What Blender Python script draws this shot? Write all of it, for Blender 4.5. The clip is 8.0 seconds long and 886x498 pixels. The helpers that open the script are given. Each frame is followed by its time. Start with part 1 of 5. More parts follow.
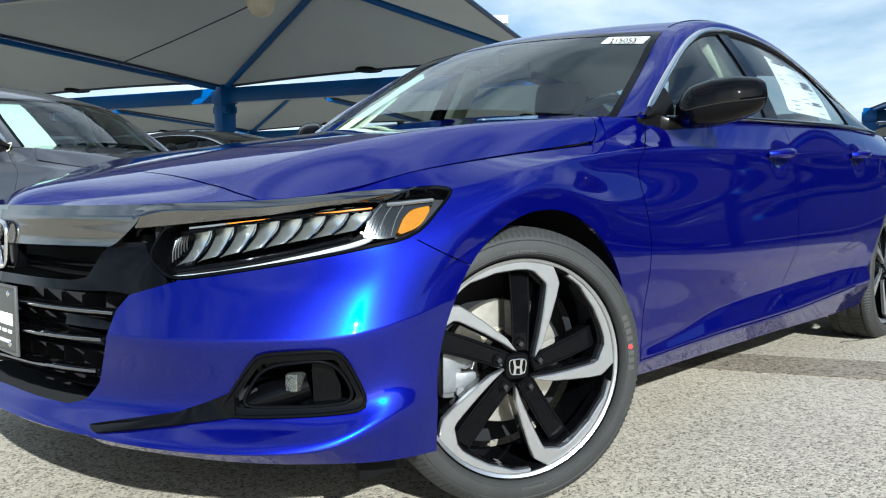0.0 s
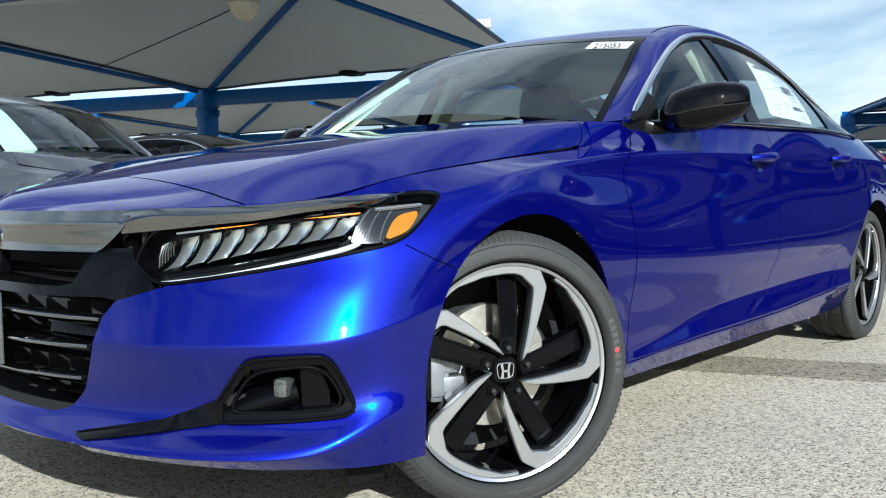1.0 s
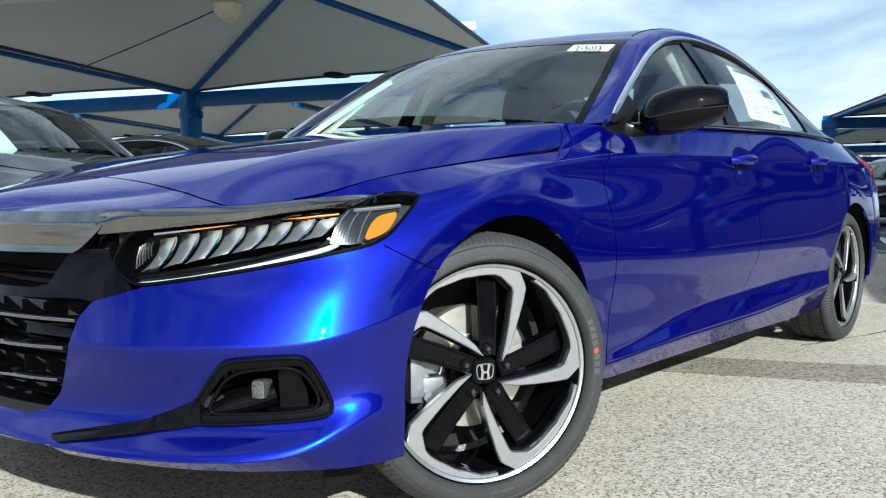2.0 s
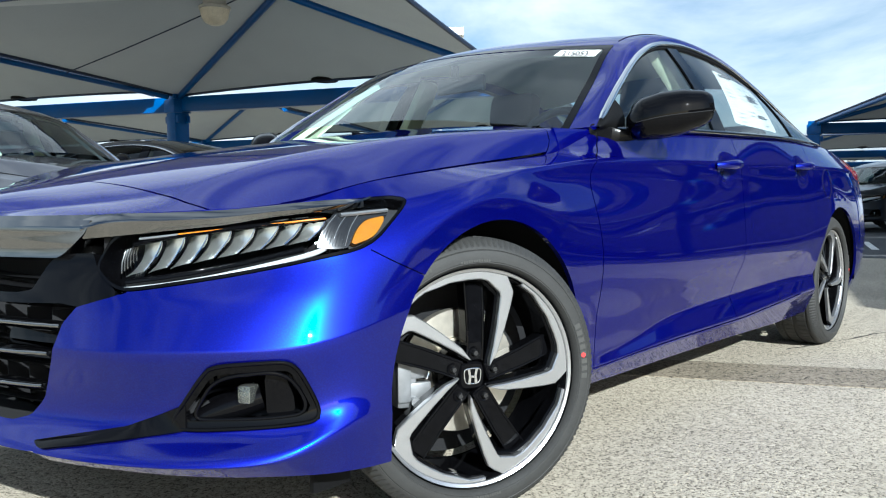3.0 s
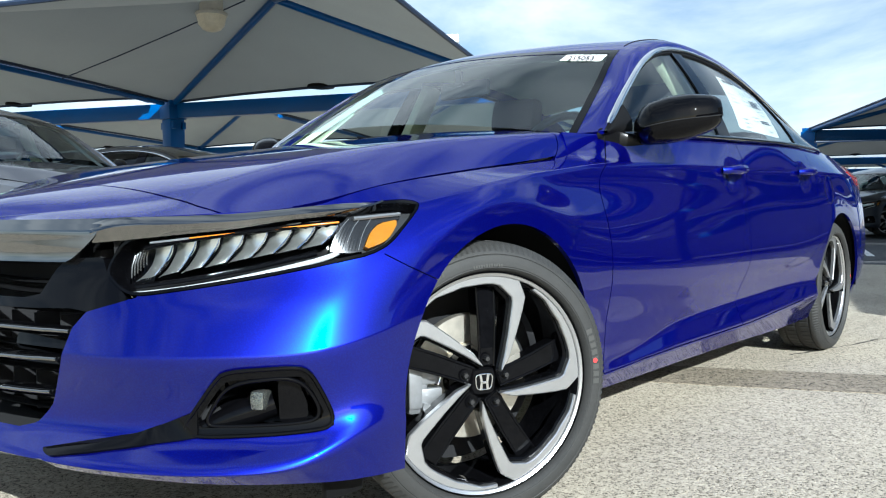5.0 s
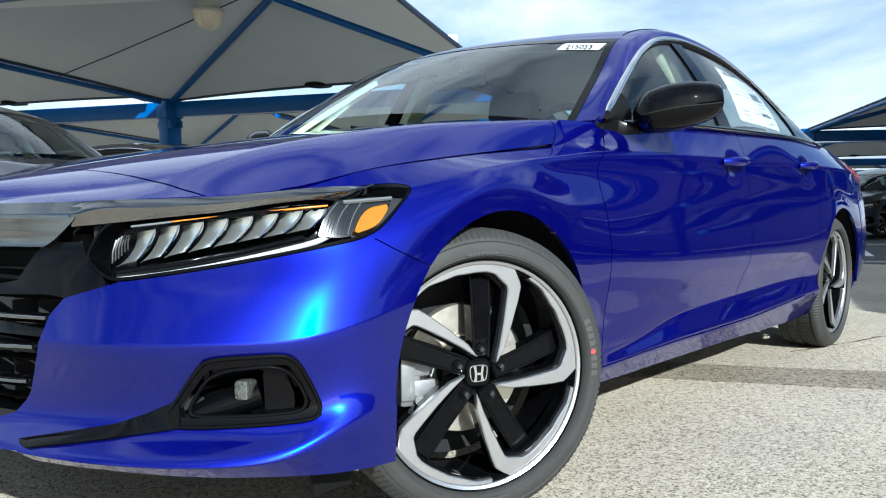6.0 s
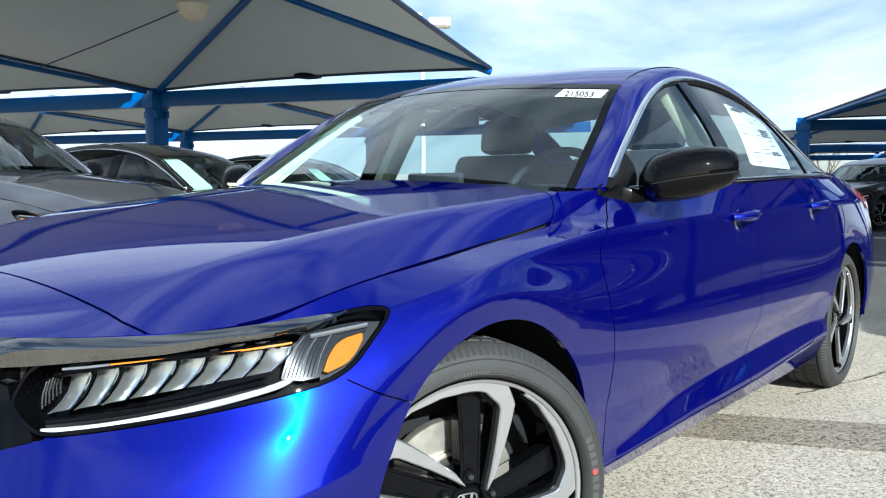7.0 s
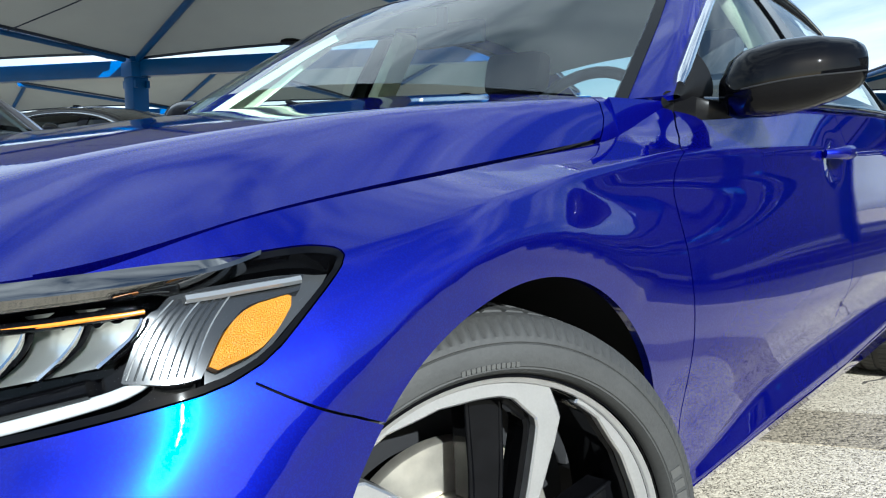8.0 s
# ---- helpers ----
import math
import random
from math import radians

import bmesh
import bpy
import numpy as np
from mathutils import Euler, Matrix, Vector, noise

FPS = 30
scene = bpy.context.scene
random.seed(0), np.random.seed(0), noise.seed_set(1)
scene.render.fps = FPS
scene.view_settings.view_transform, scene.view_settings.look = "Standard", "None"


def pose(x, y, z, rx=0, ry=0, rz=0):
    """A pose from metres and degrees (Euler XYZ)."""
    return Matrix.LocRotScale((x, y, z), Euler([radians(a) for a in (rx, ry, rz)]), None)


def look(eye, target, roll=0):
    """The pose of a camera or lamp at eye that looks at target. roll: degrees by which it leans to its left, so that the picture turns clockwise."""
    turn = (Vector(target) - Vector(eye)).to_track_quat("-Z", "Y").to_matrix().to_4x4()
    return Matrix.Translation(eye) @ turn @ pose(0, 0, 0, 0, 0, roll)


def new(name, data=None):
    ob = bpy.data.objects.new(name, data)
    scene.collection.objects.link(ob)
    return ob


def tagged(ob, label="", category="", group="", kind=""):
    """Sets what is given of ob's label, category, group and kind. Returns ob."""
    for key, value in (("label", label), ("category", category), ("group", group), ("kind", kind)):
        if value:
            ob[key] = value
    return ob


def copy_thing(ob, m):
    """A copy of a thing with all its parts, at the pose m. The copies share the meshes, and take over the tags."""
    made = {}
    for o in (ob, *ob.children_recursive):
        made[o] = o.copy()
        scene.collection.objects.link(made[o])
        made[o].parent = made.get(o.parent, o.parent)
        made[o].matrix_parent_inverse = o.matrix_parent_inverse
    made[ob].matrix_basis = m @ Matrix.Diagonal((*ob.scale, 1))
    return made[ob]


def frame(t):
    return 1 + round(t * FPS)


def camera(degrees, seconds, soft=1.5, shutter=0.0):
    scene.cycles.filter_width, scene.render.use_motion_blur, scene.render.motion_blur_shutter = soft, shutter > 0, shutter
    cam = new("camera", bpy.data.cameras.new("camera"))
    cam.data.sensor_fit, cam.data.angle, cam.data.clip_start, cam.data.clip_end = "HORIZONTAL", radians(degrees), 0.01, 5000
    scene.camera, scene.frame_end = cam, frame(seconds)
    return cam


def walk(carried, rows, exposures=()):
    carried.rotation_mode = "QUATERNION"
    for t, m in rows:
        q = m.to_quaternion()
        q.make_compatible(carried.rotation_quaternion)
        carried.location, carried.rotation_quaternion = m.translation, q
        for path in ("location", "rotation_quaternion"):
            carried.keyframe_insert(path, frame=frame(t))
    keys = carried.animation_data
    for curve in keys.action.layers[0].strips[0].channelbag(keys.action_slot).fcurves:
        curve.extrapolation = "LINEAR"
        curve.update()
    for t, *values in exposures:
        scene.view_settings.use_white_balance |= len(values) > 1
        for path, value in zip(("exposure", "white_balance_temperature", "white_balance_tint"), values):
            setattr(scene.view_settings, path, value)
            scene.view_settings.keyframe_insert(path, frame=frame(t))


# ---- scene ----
cam = camera(58.7, 8.0, soft=1.15)
PATH = [
    (0, (-1.403, -1.983, 0.721), (0.034, -0.6, 0.579), -0.4),
    (0.5, (-1.408, -1.977, 0.719), (0.046, -0.61, 0.582), -0.5),
    (1, (-1.412, -1.979, 0.724), (0.054, -0.626, 0.59), -0.5),
    (1.5, (-1.407, -1.987, 0.723), (0.072, -0.648, 0.59), -0.4),
    (3, (-1.403, -1.991, 0.72), (0.109, -0.687, 0.604), -0.4),
    (3.5, (-1.397, -1.986, 0.721), (0.12, -0.689, 0.613), -0.4),
    (4, (-1.403, -1.98, 0.72), (0.118, -0.686, 0.617), -0.4),
    (4.5, (-1.422, -1.96, 0.726), (0.1, -0.666, 0.625), -0.4),
    (6, (-1.37, -1.925, 0.68), (0.156, -0.635, 0.585), -0.3),
    (6.5, (-1.317, -1.853, 0.834), (0.215, -0.573, 0.706), -0.1),
    (7, (-1.194, -1.799, 0.936), (0.34, -0.525, 0.786), -0.1),
    (7.5, (-0.949, -1.624, 0.853), (0.584, -0.35, 0.688), -0.3),
    (8, (-0.725, -1.406, 0.805), (0.813, -0.143, 0.61), -0.1),
]
walk(cam, [(t, look(eye, target, roll)) for t, eye, target, roll in PATH], exposures=[(0, 0.92, 5650, 2), (4, 1.08, 5650, 2), (6.5, 1.10, 5650, 2), (7, 1.16, 5650, 2), (8, 1.26, 5650, 2)])

# ---- daylight: high sun over the viewer's shoulder, thin cloud ----
SUN_EL, SUN_AZ = 27.5, 245.0   # degrees; azimuth counted from +x towards +y
sun_dir = Vector((math.cos(radians(SUN_EL)) * math.cos(radians(SUN_AZ)), math.cos(radians(SUN_EL)) * math.sin(radians(SUN_AZ)), math.sin(radians(SUN_EL))))
world = bpy.data.worlds.new("sky")
scene.world = world
world.use_nodes = True
wn, wl = world.node_tree.nodes, world.node_tree.links
wn.clear()
w_out, w_bg = wn.new("ShaderNodeOutputWorld"), wn.new("ShaderNodeBackground")
sky = wn.new("ShaderNodeTexSky")
sky.sky_type, sky.sun_disc = "NISHITA", False
sky.sun_elevation, sky.sun_rotation = radians(SUN_EL), radians(90 - SUN_AZ)
sky.air_density, sky.dust_density, sky.ozone_density = 1.0, 1.2, 1.2
w_tc, w_map, w_noise, w_ramp, w_mix = wn.new("ShaderNodeTexCoord"), wn.new("ShaderNodeMapping"), wn.new("ShaderNodeTexNoise"), wn.new("ShaderNodeValToRGB"), wn.new("ShaderNodeMix")
w_map.inputs["Scale"].default_value = (1.0, 1.6, 4.5)
w_noise.inputs["Scale"].default_value, w_noise.inputs["Detail"].default_value, w_noise.inputs["Roughness"].default_value = 1.7, 7.0, 0.58
w_noise.inputs["Distortion"].default_value = 0.4
w_ramp.color_ramp.elements[0].position, w_ramp.color_ramp.elements[1].position = 0.45, 0.75
w_mix.data_type, w_mix.blend_type = "RGBA", "LIGHTEN"
w_mix.inputs["B"].default_value = (7.7, 8.0, 8.3, 1)
wl.new(w_tc.outputs["Generated"], w_map.inputs["Vector"])
wl.new(w_map.outputs["Vector"], w_noise.inputs["Vector"])
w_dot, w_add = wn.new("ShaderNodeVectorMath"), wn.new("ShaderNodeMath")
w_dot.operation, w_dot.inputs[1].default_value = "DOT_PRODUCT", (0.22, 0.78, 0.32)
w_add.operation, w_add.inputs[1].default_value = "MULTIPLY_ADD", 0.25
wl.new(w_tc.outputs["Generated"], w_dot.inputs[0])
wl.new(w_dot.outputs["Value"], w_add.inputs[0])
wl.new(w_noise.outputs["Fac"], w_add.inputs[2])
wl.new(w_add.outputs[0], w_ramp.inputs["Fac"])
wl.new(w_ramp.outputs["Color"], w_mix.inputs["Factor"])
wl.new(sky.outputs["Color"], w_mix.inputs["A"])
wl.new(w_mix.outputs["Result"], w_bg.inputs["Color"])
w_bg.inputs["Strength"].default_value = 0.068
wl.new(w_bg.outputs["Background"], w_out.inputs["Surface"])
sun = new("sun", bpy.data.lights.new("sun", "SUN"))
sun.data.energy, sun.data.angle, sun.data.color = 5.0, radians(0.53), (1.0, 0.96, 0.90)
sun.matrix_world = look(sun_dir * 60, (0, 0, 0))

# ---- materials ----
def material(name, color, rough=0.5, metal=0.0, coat=0.0, spec=0.5, vary=0.0, scale=8.0, bump=0.0, bump_scale=60.0, emit=None, power=0.0, island=0.0, pieces=0.0):
    """A procedural surface: two scales of colour variation, roughness variation and fine relief."""
    m = bpy.data.materials.new(name)
    m.use_nodes = True
    n, l = m.node_tree.nodes, m.node_tree.links
    b = n["Principled BSDF"]
    b.inputs["Base Color"].default_value = (*color, 1)
    b.inputs["Roughness"].default_value, b.inputs["Metallic"].default_value = rough, metal
    b.inputs["Coat Weight"].default_value, b.inputs["Coat Roughness"].default_value = coat, 0.02
    b.inputs["Specular IOR Level"].default_value = spec
    if emit:
        b.inputs["Emission Color"].default_value, b.inputs["Emission Strength"].default_value = (*emit, 1), power
    if vary or bump:
        tc = n.new("ShaderNodeTexCoord")
        big, small = n.new("ShaderNodeTexNoise"), n.new("ShaderNodeTexNoise")
        big.inputs["Scale"].default_value, big.inputs["Detail"].default_value = scale, 4
        small.inputs["Scale"].default_value, small.inputs["Detail"].default_value = bump_scale, 3
        l.new(tc.outputs["Object"], big.inputs["Vector"])
        l.new(tc.outputs["Object"], small.inputs["Vector"])
        if vary:
            add = n.new("ShaderNodeMath")
            add.operation = "ADD"
            l.new(big.outputs["Fac"], add.inputs[0])
            l.new(small.outputs["Fac"], add.inputs[1])
            rng = n.new("ShaderNodeMapRange")
            rng.inputs["From Min"].default_value, rng.inputs["From Max"].default_value = 0.7, 1.3
            rng.inputs["To Min"].default_value, rng.inputs["To Max"].default_value = 1 - vary, 1 + vary
            l.new(add.outputs[0], rng.inputs["Value"])
            mul = n.new("ShaderNodeMix")
            mul.data_type, mul.blend_type = "RGBA", "MULTIPLY"
            mul.inputs["Factor"].default_value = 1
            mul.inputs["A"].default_value = (*color, 1)
            l.new(rng.outputs["Result"], mul.inputs["B"])
            l.new(mul.outputs["Result"], b.inputs["Base Color"])
        if bump:
            bp = n.new("ShaderNodeBump")
            bp.inputs["Strength"].default_value, bp.inputs["Distance"].default_value = bump, 0.002
            l.new(small.outputs["Fac"], bp.inputs["Height"])
            l.new(bp.outputs["Normal"], b.inputs["Normal"])
    return m


def glass_material(name, tint, rough=0.0, ior=1.55):
    """A thin pane: mostly clear, tinted, with a mirror-like surface."""
    m = bpy.data.materials.new(name)
    m.use_nodes = True
    n, l = m.node_tree.nodes, m.node_tree.links
    n.clear()
    out, mix, tr, gl, fr = n.new("ShaderNodeOutputMaterial"), n.new("ShaderNodeMixShader"), n.new("ShaderNodeBsdfTransparent"), n.new("ShaderNodeBsdfGlossy"), n.new("ShaderNodeMath")
    # reflection of a thin pane, alike from both sides: base + (1 - base) * (1 - cos) ** 5
    base = 1.6 * ((ior - 1) / (ior + 1)) ** 2
    lw, p5 = n.new("ShaderNodeLayerWeight"), n.new("ShaderNodeMath")
    lw.inputs["Blend"].default_value = 0.5
    p5.operation, p5.inputs[1].default_value = "POWER", 5.0
    fr.operation, fr.inputs[1].default_value, fr.inputs[2].default_value = "MULTIPLY_ADD", 1 - base, base
    l.new(lw.outputs["Facing"], p5.inputs[0])
    l.new(p5.outputs[0], fr.inputs[0])
    tr.inputs["Color"].default_value = (*tint, 1)
    gl.inputs["Roughness"].default_value = rough
    l.new(fr.outputs[0], mix.inputs[0])
    l.new(tr.outputs[0], mix.inputs[1])
    l.new(gl.outputs[0], mix.inputs[2])
    l.new(mix.outputs[0], out.inputs[0])
    return m


def paint_material():
    """Blue pearl lacquer: a deep pigment, broad violet flakes and fine cyan flakes under one clear coat."""
    m = material("blue_pearl_paint", (0.0012, 0.0008, 0.050), rough=0.6, metal=0.0, coat=1.0, spec=0.0)
    n, l = m.node_tree.nodes, m.node_tree.links
    b = n["Principled BSDF"]
    violet, cyan = n.new("ShaderNodeBsdfPrincipled"), n.new("ShaderNodeBsdfPrincipled")
    violet.inputs["Base Color"].default_value = (0.008, 0.005, 0.37, 1)
    cyan.inputs["Base Color"].default_value = (0.0003, 0.12, 0.62, 1)
    violet.inputs["Roughness"].default_value = 0.46
    for q in (violet, cyan):
        q.inputs["Metallic"].default_value = 1.0
    violet.inputs["Specular Tint"].default_value = (0.03, 0.02, 0.60, 1)
    cyan.inputs["Specular Tint"].default_value = (0.01, 0.25, 0.80, 1)
    for q in (b, violet, cyan):
        q.inputs["Coat Weight"].default_value, q.inputs["Coat Roughness"].default_value = 1.0, 0.006
        q.inputs["Coat IOR"].default_value = 1.46
    tc, vo, mr = n.new("ShaderNodeTexCoord"), n.new("ShaderNodeTexVoronoi"), n.new("ShaderNodeMapRange")
    vo.inputs["Scale"].default_value = 700.0
    l.new(tc.outputs["Object"], vo.inputs["Vector"])
    mr.inputs["To Min"].default_value, mr.inputs["To Max"].default_value = 0.22, 0.31
    l.new(vo.outputs["Color"], mr.inputs["Value"])
    l.new(mr.outputs["Result"], cyan.inputs["Roughness"])
    # faint ripple of sprayed lacquer
    peel, bp = n.new("ShaderNodeTexNoise"), n.new("ShaderNodeBump")
    peel.inputs["Scale"].default_value, peel.inputs["Detail"].default_value = 130.0, 1.0
    bp.inputs["Strength"].default_value, bp.inputs["Distance"].default_value = 0.14, 0.0002
    l.new(tc.outputs["Object"], peel.inputs["Vector"])
    l.new(peel.outputs["Fac"], bp.inputs["Height"])
    for q in (b, violet, cyan):
        l.new(bp.outputs["Normal"], q.inputs["Coat Normal"])
    mix, mix2 = n.new("ShaderNodeMixShader"), n.new("ShaderNodeMixShader")
    mix.inputs[0].default_value, mix2.inputs[0].default_value = 0.42, 0.085
    l.new(b.outputs[0], mix.inputs[1])
    l.new(violet.outputs[0], mix.inputs[2])
    l.new(mix.outputs[0], mix2.inputs[1])
    l.new(cyan.outputs[0], mix2.inputs[2])
    l.new(mix2.outputs[0], n["Material Output"].inputs[0])
    return m


PAINT = paint_material()
BLACK_GLOSS = material("gloss_black_plastic", (0.002, 0.002, 0.0025), rough=0.03, spec=0.16)
WHEEL_BLACK = material("gloss_black_alloy", (0.0025, 0.0025, 0.003), rough=0.05, spec=0.12, vary=0.3, scale=20)
BLACK_MATT = material("matt_black_plastic", (0.005, 0.005, 0.0055), rough=0.55, spec=0.08, vary=0.2, bump=0.15, bump_scale=400)
SATIN_BLACK = material("satin_black_plastic", (0.004, 0.004, 0.0045), rough=0.22, spec=0.14)
DARK_SHELL = material("black_primer", (0.004, 0.004, 0.005), rough=0.9)
CHROME = material("dark_chrome", (0.25, 0.245, 0.24), rough=0.06, metal=1.0)
BRIGHT_CHROME = material("bright_chrome", (0.82, 0.82, 0.83), rough=0.07, metal=1.0)
MACHINED = material("machined_alloy", (0.50, 0.50, 0.51), rough=0.30, metal=0.9, vary=0.05, scale=30, bump=0.05, bump_scale=300)
RUBBER = material("tyre_rubber", (0.021, 0.0206, 0.0195), rough=0.72, vary=0.22, scale=14, bump=0.2, bump_scale=220)
RUBBER_MARK = material("raised_tyre_lettering", (0.040, 0.039, 0.036), rough=0.6)
STEEL = material("brake_steel", (0.62, 0.58, 0.50), rough=0.38, metal=0.9, vary=0.12, scale=20)
CALIPER = material("cast_aluminium", (0.22, 0.224, 0.23), rough=0.45, metal=0.6, vary=0.1)
GLASS_CLEAR = glass_material("tinted_windscreen", (0.68, 0.88, 0.92), ior=1.85)
GLASS_SIDE = glass_material("tinted_side_glass", (0.78, 0.86, 0.86), ior=1.75)
GLASS_DARK = glass_material("dark_side_glass", (0.70, 0.75, 0.75), ior=1.55)
LENS = glass_material("headlamp_lens", (0.95, 0.96, 0.97), ior=1.06)
LAMP_SILVER = material("lamp_reflector", (0.80, 0.82, 0.78), rough=0.28, metal=0.9)
LAMP_GREY = material("grey_lamp_plastic", (0.30, 0.31, 0.33), rough=0.22, metal=0.6)
LAMP_WHITE = material("lamp_light_guide", (0.46, 0.475, 0.48), rough=0.2, vary=0.05)
AMBER = material("amber_reflector", (0.31, 0.115, 0.0005), rough=0.3, spec=0.2, vary=0.12, scale=60, bump=0.6, bump_scale=700)
AMBER_CLEAR = material("amber_strip", (0.55, 0.17, 0.01), rough=0.25, coat=0.5)
RED_LENS = material("red_tail_lens", (0.32, 0.012, 0.010), rough=0.12, coat=0.8)
RED = material("red_paint_dot", (0.6, 0.03, 0.03), rough=0.6)
TRIM_DARK = material("dark_interior_plastic", (0.022, 0.022, 0.024), rough=0.6, vary=0.2, scale=4, bump_scale=40)
CLOTH = material("grey_seat_cloth", (0.06, 0.06, 0.064), rough=0.9, vary=0.15, scale=3, bump_scale=30)
HEADLINER = material("pale_headliner", (0.68, 0.70, 0.50), rough=0.95, vary=0.06)
PAPER = material("white_paper", (0.82, 0.83, 0.80), rough=0.8, vary=0.04)
INK = material("black_ink", (0.02, 0.02, 0.025), rough=0.7)
GREY_INK = material("grey_ink", (0.35, 0.35, 0.37), rough=0.8)


# ---- mesh tools ----
def part(name, bm, mat, parent=None, label="", smooth=True):
    me = bpy.data.meshes.new(name)
    bm.to_mesh(me)
    bm.free()
    for m in (mat if isinstance(mat, (list, tuple)) else (mat,)):
        me.materials.append(m)
    if smooth:
        me.polygons.foreach_set("use_smooth", [True] * len(me.polygons))
        me.set_sharp_from_angle(angle=radians(35))
    ob = new(name, me)
    ob.parent = parent
    return tagged(ob, label)


def raw(name, verts, faces, mat, parent=None, label="", smooth=False, sharp=35):
    me = bpy.data.meshes.new(name)
    me.from_pydata([tuple(v) for v in verts], [], faces)
    me.materials.append(mat)
    if smooth:
        me.polygons.foreach_set("use_smooth", [True] * len(me.polygons))
        me.set_sharp_from_angle(angle=radians(sharp))
    ob = new(name, me)
    ob.parent = parent
    return tagged(ob, label)


def empty(name, label, category, group="", m=None):
    ob = new(name)
    ob.empty_display_size = 0.2
    if m is not None:
        ob.matrix_world = m
    return tagged(ob, label, category, group)


def box(bm, centre, size, bevel=0.0, turn=None):
    """A bevelled block added to bm."""
    m = Matrix.Translation(centre) @ (turn.to_4x4() if turn is not None else Matrix()) @ Matrix.Diagonal((*size, 1))
    got = bmesh.ops.create_cube(bm, size=1, matrix=m)
    if bevel:
        edges = list({e for v in got["verts"] for e in v.link_edges})
        bmesh.ops.bevel(bm, geom=edges, offset=bevel, segments=2, affect="EDGES", profile=0.6)
    return bm


def block(name, centre, size, mat, parent=None, bevel=0.004, label="", turn=None):
    return part(name, box(bmesh.new(), centre, size, bevel, turn), mat, parent, label)


def sweep(path, radius, sides=10, closed=False, flat=1.0):
    """Verts and faces of a tube along path (a list of points); radius is a number or one for each point."""
    P = [Vector(p) for p in path]
    R = radius if isinstance(radius, (list, tuple)) else [radius] * len(P)
    V, Fc, last = [], [], None
    for i, p in enumerate(P):
        a, b = P[max(i - 1, 0)], P[min(i + 1, len(P) - 1)]
        if closed:
            a, b = P[i - 1], P[(i + 1) % len(P)]
        t = (b - a).normalized()
        up = Vector((0, 0, 1)) if last is None else last
        if abs(t.dot(up)) > 0.98:
            up = Vector((1, 0, 0))
        s = t.cross(up).normalized()
        up = s.cross(t).normalized()
        last = up
        for k in range(sides):
            c = 2 * math.pi * k / sides
            V.append(p + s * (math.cos(c) * R[i] * flat) + up * (math.sin(c) * R[i]))
    n = len(P)
    for i in range(n if closed else n - 1):
        j = (i + 1) % n
        for k in range(sides):
            Fc.append((i * sides + k, i * sides + (k + 1) % sides, j * sides + (k + 1) % sides, j * sides + k))
    if not closed:
        Fc.append(tuple(range(sides))[::-1])
        Fc.append(tuple(range((n - 1) * sides, n * sides)))
    return V, Fc


def tube(name, path, radius, mat, parent=None, label="", sides=10, closed=False, flat=1.0):
    v, f = sweep(path, radius, sides, closed, flat)
    return raw(name, v, f, mat, parent, label, smooth=True, sharp=50)


def revolve(profile, steps, centre=(0, 0, 0), skip=None):
    """Turns a profile of (radius, y) round the y axis."""
    V, Fc, n = [], [], len(profile)
    for i in range(steps):
        a = 2 * math.pi * i / steps
        for k, (r, y) in enumerate(profile):
            rr = r if skip is None else skip(i, k, r)
            V.append((centre[0] + rr * math.cos(a), centre[1] + y, centre[2] + rr * math.sin(a)))
    for i in range(steps):
        j = (i + 1) % steps
        for k in range(n - 1):
            Fc.append((i * n + k, i * n + k + 1, j * n + k + 1, j * n + k))
    return V, Fc


def hermite(points, knots, at):
    """A smooth curve through points (rows) at the given knots, read at the values in at."""
    P, T = np.array(points, float), np.array(knots, float)
    D = np.zeros_like(P)
    D[1:-1] = (P[2:] - P[:-2]) / (T[2:] - T[:-2])[:, None]
    D[0], D[-1] = (P[1] - P[0]) / (T[1] - T[0]), (P[-1] - P[-2]) / (T[-1] - T[-2])
    at = np.clip(np.asarray(at, float), T[0], T[-1])
    i = np.clip(np.searchsorted(T, at, side="right") - 1, 0, len(T) - 2)
    h = (T[i + 1] - T[i])
    s = ((at - T[i]) / h)[:, None]
    h = h[:, None]
    return ((2 * s**3 - 3 * s**2 + 1) * P[i] + (s**3 - 2 * s**2 + s) * h * D[i] + (-2 * s**3 + 3 * s**2) * P[i + 1] + (s**3 - s**2) * h * D[i + 1])


def spline1(xs, ys, at):
    return hermite([[y] for y in ys], xs, at)[:, 0]


def normals_of(G):
    du, dv = np.gradient(G, axis=0), np.gradient(G, axis=1)
    N = np.cross(du, dv)
    return N / np.maximum(np.linalg.norm(N, axis=2, keepdims=True), 1e-9)


def polygon_field(points, x, y):
    """Signed distance to a closed polygon: positive inside."""
    P = np.array(points, float)
    best = np.full(x.shape, 1e9)
    inside = np.zeros(x.shape, bool)
    for a, b in zip(P, np.roll(P, -1, axis=0)):
        d = b - a
        k = np.clip(((x - a[0]) * d[0] + (y - a[1]) * d[1]) / max(d @ d, 1e-12), 0, 1)
        best = np.minimum(best, np.hypot(x - a[0] - k * d[0], y - a[1] - k * d[1]))
        cross = ((a[1] > y) != (b[1] > y)) & (x < (b[0] - a[0]) * (y - a[1]) / ((b[1] - a[1]) + 1e-15) + a[0])
        inside ^= cross
    return np.where(inside, best, -best)


